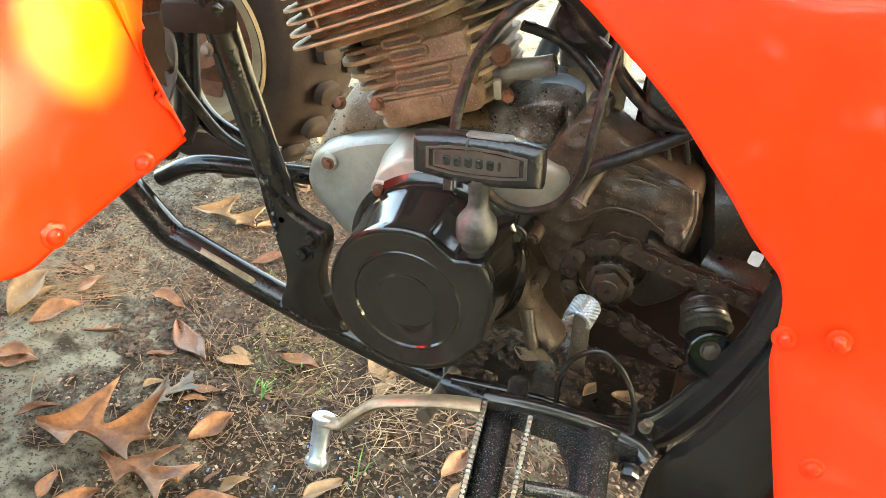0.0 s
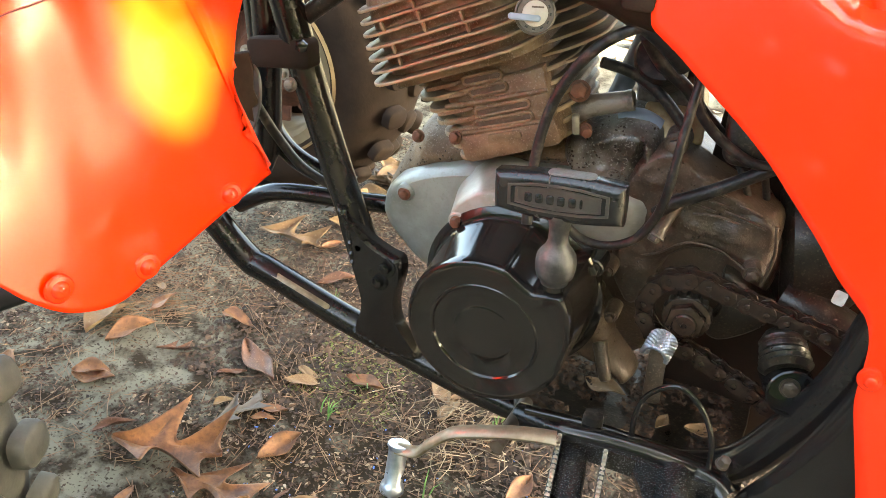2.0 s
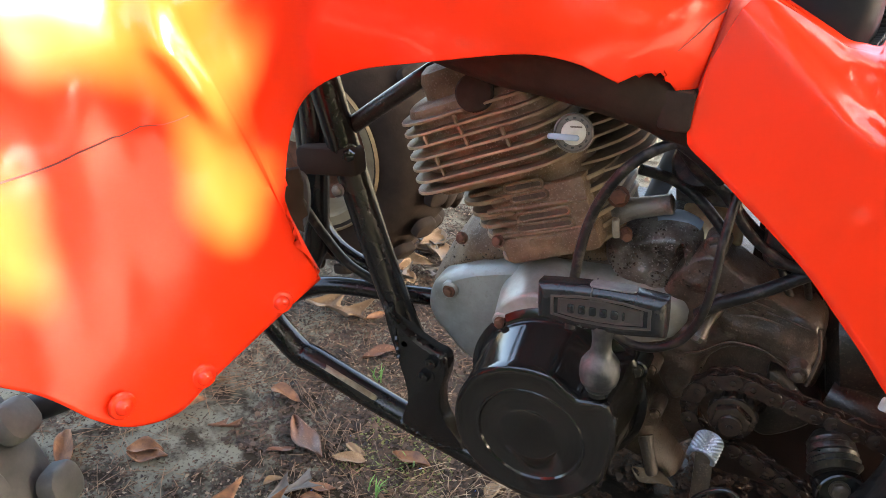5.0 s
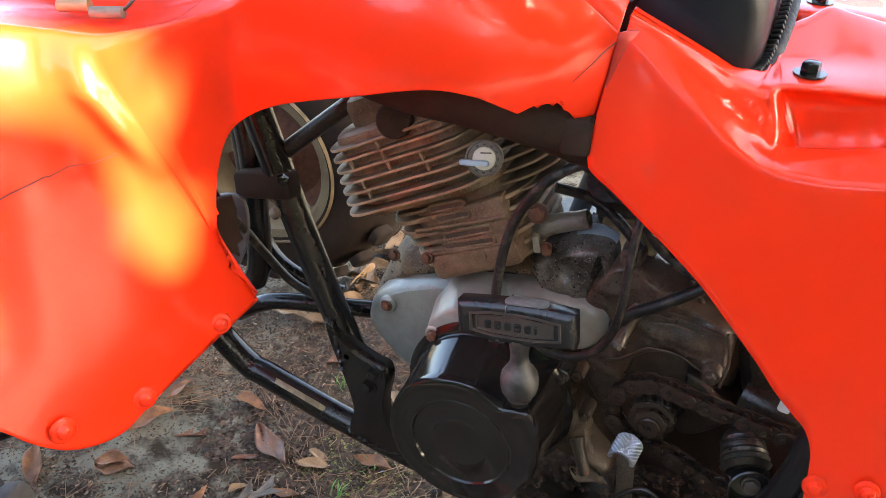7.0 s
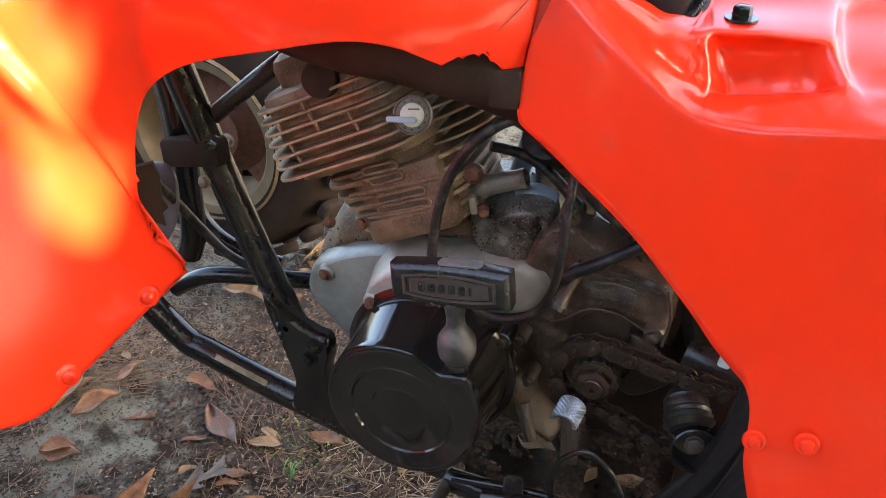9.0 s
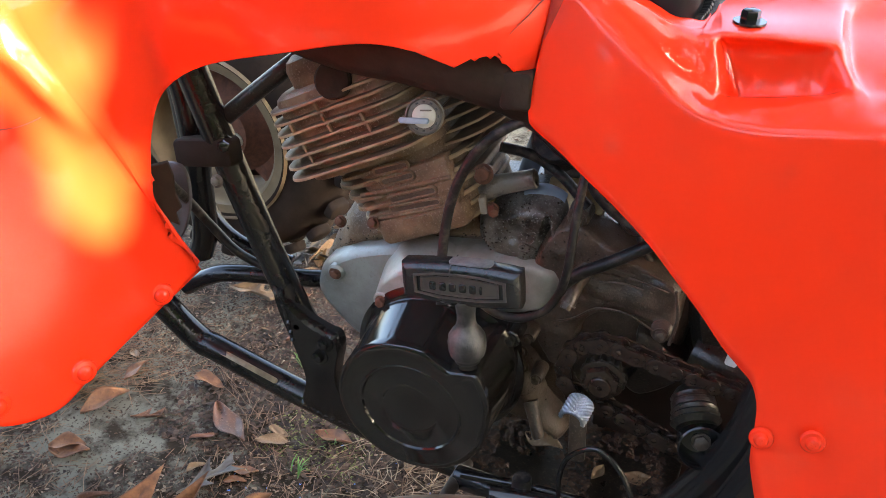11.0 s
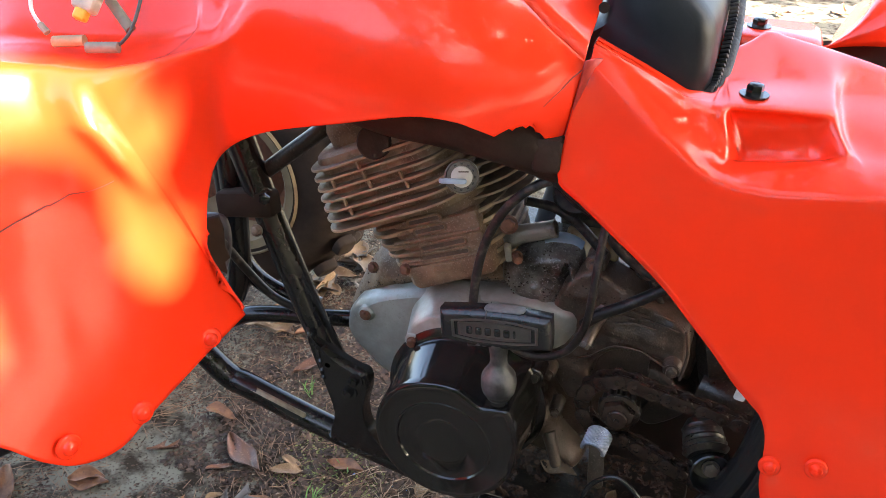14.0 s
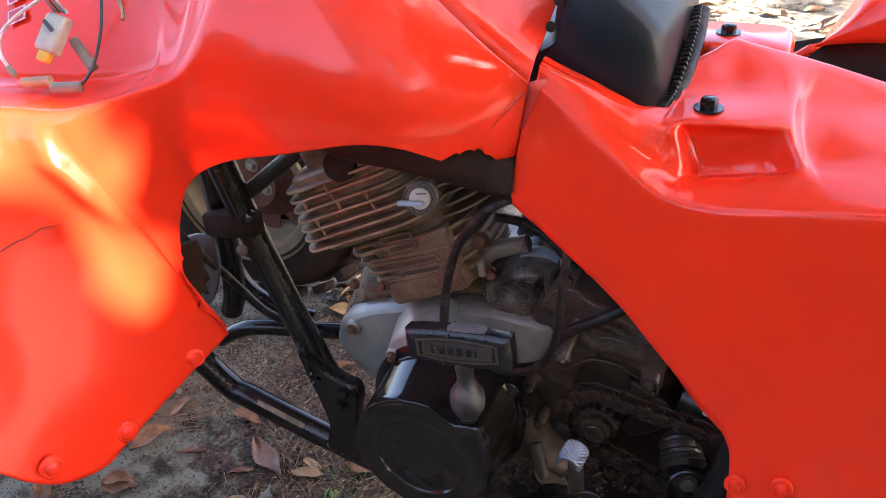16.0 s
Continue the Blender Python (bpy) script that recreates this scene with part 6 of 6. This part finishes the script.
    for cx, cy, cnt in ((-.245, .115, 9), (-.235, .18, 4), (-.03, .20, 7), (.13, .10, 7), (-.36, .33, 8), (-.08, .03, 4)):
        for _ in range(cnt):
            a = rnd.uniform(0, 6.28)
            ln = rnd.uniform(.015, .035)
            x, y = cx + rnd.gauss(0, .008), cy + rnd.gauss(0, .008)
            grid(bm, [[(x - .0012 * math.sin(a), y + .0012 * math.cos(a), 0), (x + .0012 * math.sin(a), y - .0012 * math.cos(a), 0)],
                      [(x + ln * .3 * math.cos(a) - .001, y + ln * .3 * math.sin(a), ln * .6), (x + ln * .3 * math.cos(a) + .001, y + ln * .3 * math.sin(a), ln * .6)],
                      [(x + ln * .9 * math.cos(a), y + ln * .9 * math.sin(a), ln * .8), (x + ln * .9 * math.cos(a) + .0003, y + ln * .9 * math.sin(a), ln * .8)]])
    tagged(part("grass_sprigs", bm, GRASS), "small green grass sprigs in the sand", "grass", kind="stuff")
    bm = bmesh.new()
    for _ in range(170):
        a, ln = rnd.gauss(.6, .9), rnd.uniform(.02, .06)
        x, y = rnd.gauss(-.08, .06), rnd.gauss(.16, .05)
        z = rnd.uniform(.002, .012)
        tube(bm, [(x, y, z), (x + ln / 2 * math.cos(a), y + ln / 2 * math.sin(a), z + .006), (x + ln * math.cos(a + .3), y + ln * math.sin(a + .3), .003)], .0006, 4, 2)
    tagged(part("dry_grass", bm, CHIPS), "tuft of dry straw-coloured grass on the ground", "grass", kind="stuff")


litter()

# planks lying behind the bike
for x, y, z, turn, ln in ((-2.6, 2.3, .06, 24, 1.6), (-2.5, 2.15, .17, 20, 1.4)):
    bm = bmesh.new()
    slab(bm, rounded(ln, .22, .02), Matrix.Identity(4), .09, .012)
    pl = part("timber_beam", bm, WOOD)
    pl.matrix_world = pose(x, y, z - .05, 0, 0, turn)
    tagged(pl, "weathered tan timber beam lying on the ground", "timber", "timber beams")


# ---- the tree that shades the bike ----
def shade_tree():
    rnd = random.Random(21)
    target = Vector((0, 0, .5))
    far = 3.6
    centre = target + SUN_DIR * far
    u = SUN_DIR.cross(Vector((0, 0, 1))).normalized()
    v = SUN_DIR.cross(u)
    gaps = [((-.279, -.230, .752), .031), ((-.262, -.202, .737), .024), ((-.247, -.180, .710), .017), ((-.229, -.164, .674), .019), ((-.211, -.164, .583), .0165), ((-.216, -.174, .601), .011), ((-.207, -.152, .566), .009), ((-.220, -.166, .628), .009), ((-.203, -.150, .594), .008), ((-.268, -.305, .583), .013),
            ((-.2665, -.226, .704), .012), ((-.276, -.303, .628), .014), ((.272, .153, .72), .006)]
    holes = []
    for p, r in gaps:
        d = Vector(p) - target
        holes.append((d.dot(u), d.dot(v), r))
    vs, fs = [], []

    def leaf(x, y, size, spread):
        p = centre + u * x + v * y + SUN_DIR * rnd.uniform(-.12, .12)
        n = (SUN_DIR + Vector((rnd.gauss(0, spread), rnd.gauss(0, spread), rnd.gauss(0, spread)))).normalized()
        e = n.cross(Vector((rnd.random(), rnd.random(), rnd.random()))).normalized()
        f = n.cross(e)
        b = len(vs)
        vs.extend([p - e * size, p + f * size * .6, p + e * size, p - f * size * .6])
        fs.append((b, b + 1, b + 2, b + 3))

    # the dense inner crown, with a few gaps
    step = .026
    k = int(1.5 / step)
    for i, j in ((i, j) for _ in range(4) for i in range(-k, k + 1) for j in range(-k, k + 1)):
        x, y = (i + rnd.uniform(-.5, .5)) * step, (j + rnd.uniform(-.5, .5)) * step
        size = rnd.uniform(.026, .042)
        if math.hypot(x, y) < 1.5 and not any((x - hx) ** 2 + (y - hy) ** 2 < (hr + size * .6) ** 2 for hx, hy, hr in holes):
            leaf(x, y, size, .3)
    # an unseen bough, added to darken the sky mirrored in the front cowl
    for _ in range(6600):
        p = Vector((rnd.uniform(-3.2, .8), rnd.uniform(.2, 3.6), rnd.uniform(3.5, 4.3)))
        if noise.noise((p.x * 1.1, p.y * 1.1, 5)) > .38:
            continue
        e = Vector((rnd.gauss(0, 1), rnd.gauss(0, 1), rnd.gauss(0, .4))).normalized()
        f = e.cross(Vector((rnd.gauss(0, .4), rnd.gauss(0, .4), 1))).normalized()
        size = rnd.uniform(.05, .09)
        b = len(vs)
        vs.extend([p - e * size, p + f * size * .6, p + e * size, p - f * size * .6])
        fs.append((b, b + 1, b + 2, b + 3))
    # the looser outer crown, open over the clearing behind the bike
    for _ in range(9000):
        a, rr = rnd.uniform(0, 6.283), math.sqrt(rnd.uniform(1.45 ** 2, 5.0 ** 2))
        x, y = rr * math.cos(a), rr * math.sin(a)
        p = centre + u * x + v * y
        if p.z < 1.5:
            continue
        g = p - SUN_DIR * (p.z / SUN_DIR.z)
        if g.y > 1.2 and (rnd.random() < .72 or noise.noise((x * 1.4, y * 1.4, 1)) > .5):
            continue
        leaf(x, y, rnd.uniform(.09, .15), .4)
    # unseen foliage behind the viewer, added to keep low sky off the red plastic
    wood_vs, wood_fs = [], []
    for _ in range(24000):
        x = rnd.uniform(-9, 9)
        z = 3.4 * rnd.random()
        if z > 1.75 + .75 * noise.noise((x * .7, 0, 3)):
            continue
        p = Vector((x, -3.9 + .45 * rnd.gauss(0, 1) + .03 * x * x, z))
        e = Vector((rnd.gauss(0, 1), rnd.gauss(0, .5), rnd.gauss(0, 1))).normalized()
        f = e.cross(Vector((rnd.gauss(0, .4), 1, rnd.gauss(0, .4)))).normalized()
        size = rnd.uniform(.08, .16)
        b = len(wood_vs)
        wood_vs.extend([p - e * size, p + f * size * .55, p + e * size, p - f * size * .55])
        wood_fs.append((b, b + 1, b + 2, b + 3))
    me = bpy.data.meshes.new("thicket")
    me.from_pydata(wood_vs, [], wood_fs)
    me.materials.append(FOLIAGE)
    tagged(new("thicket", me), "unseen dark green thicket added behind the viewer to block low sky", "bushes", kind="stuff")
    tree = thing("tree", "leafy tree behind the viewer that shades the bike", "tree", place=(0, 0, 0))
    me = bpy.data.meshes.new("crown")
    me.from_pydata(vs, [], fs)
    me.materials.append(FOLIAGE)
    crown = new("crown", me)
    crown.parent = tree
    foot = Vector((centre.x + 2.2, centre.y - 1.6, 0))
    top = centre + Vector((.9, -.6, .3))
    part("trunk", tube(bmesh.new(), [foot - Vector((0, 0, .2)), foot + Vector((-.05, .05, 1.2)), foot.lerp(top, .6) + Vector((0, 0, .9)), top + Vector((.3, -.2, .5))], lambda s: .16 - .10 * s, 14, 8), BARK, tree)
    for k in range(5):
        a = k * 1.2
        tip = centre + u * 1.0 * math.cos(a) + v * 1.0 * math.sin(a) + SUN_DIR * .16
        if k < 3:
            part("limb", tube(bmesh.new(), [top + Vector((.3, -.2, .5)), top.lerp(tip, .5) + SUN_DIR * .35, tip + SUN_DIR * .1], lambda s: .045 - .035 * s, 8, 6), BARK, tree)


shade_tree()
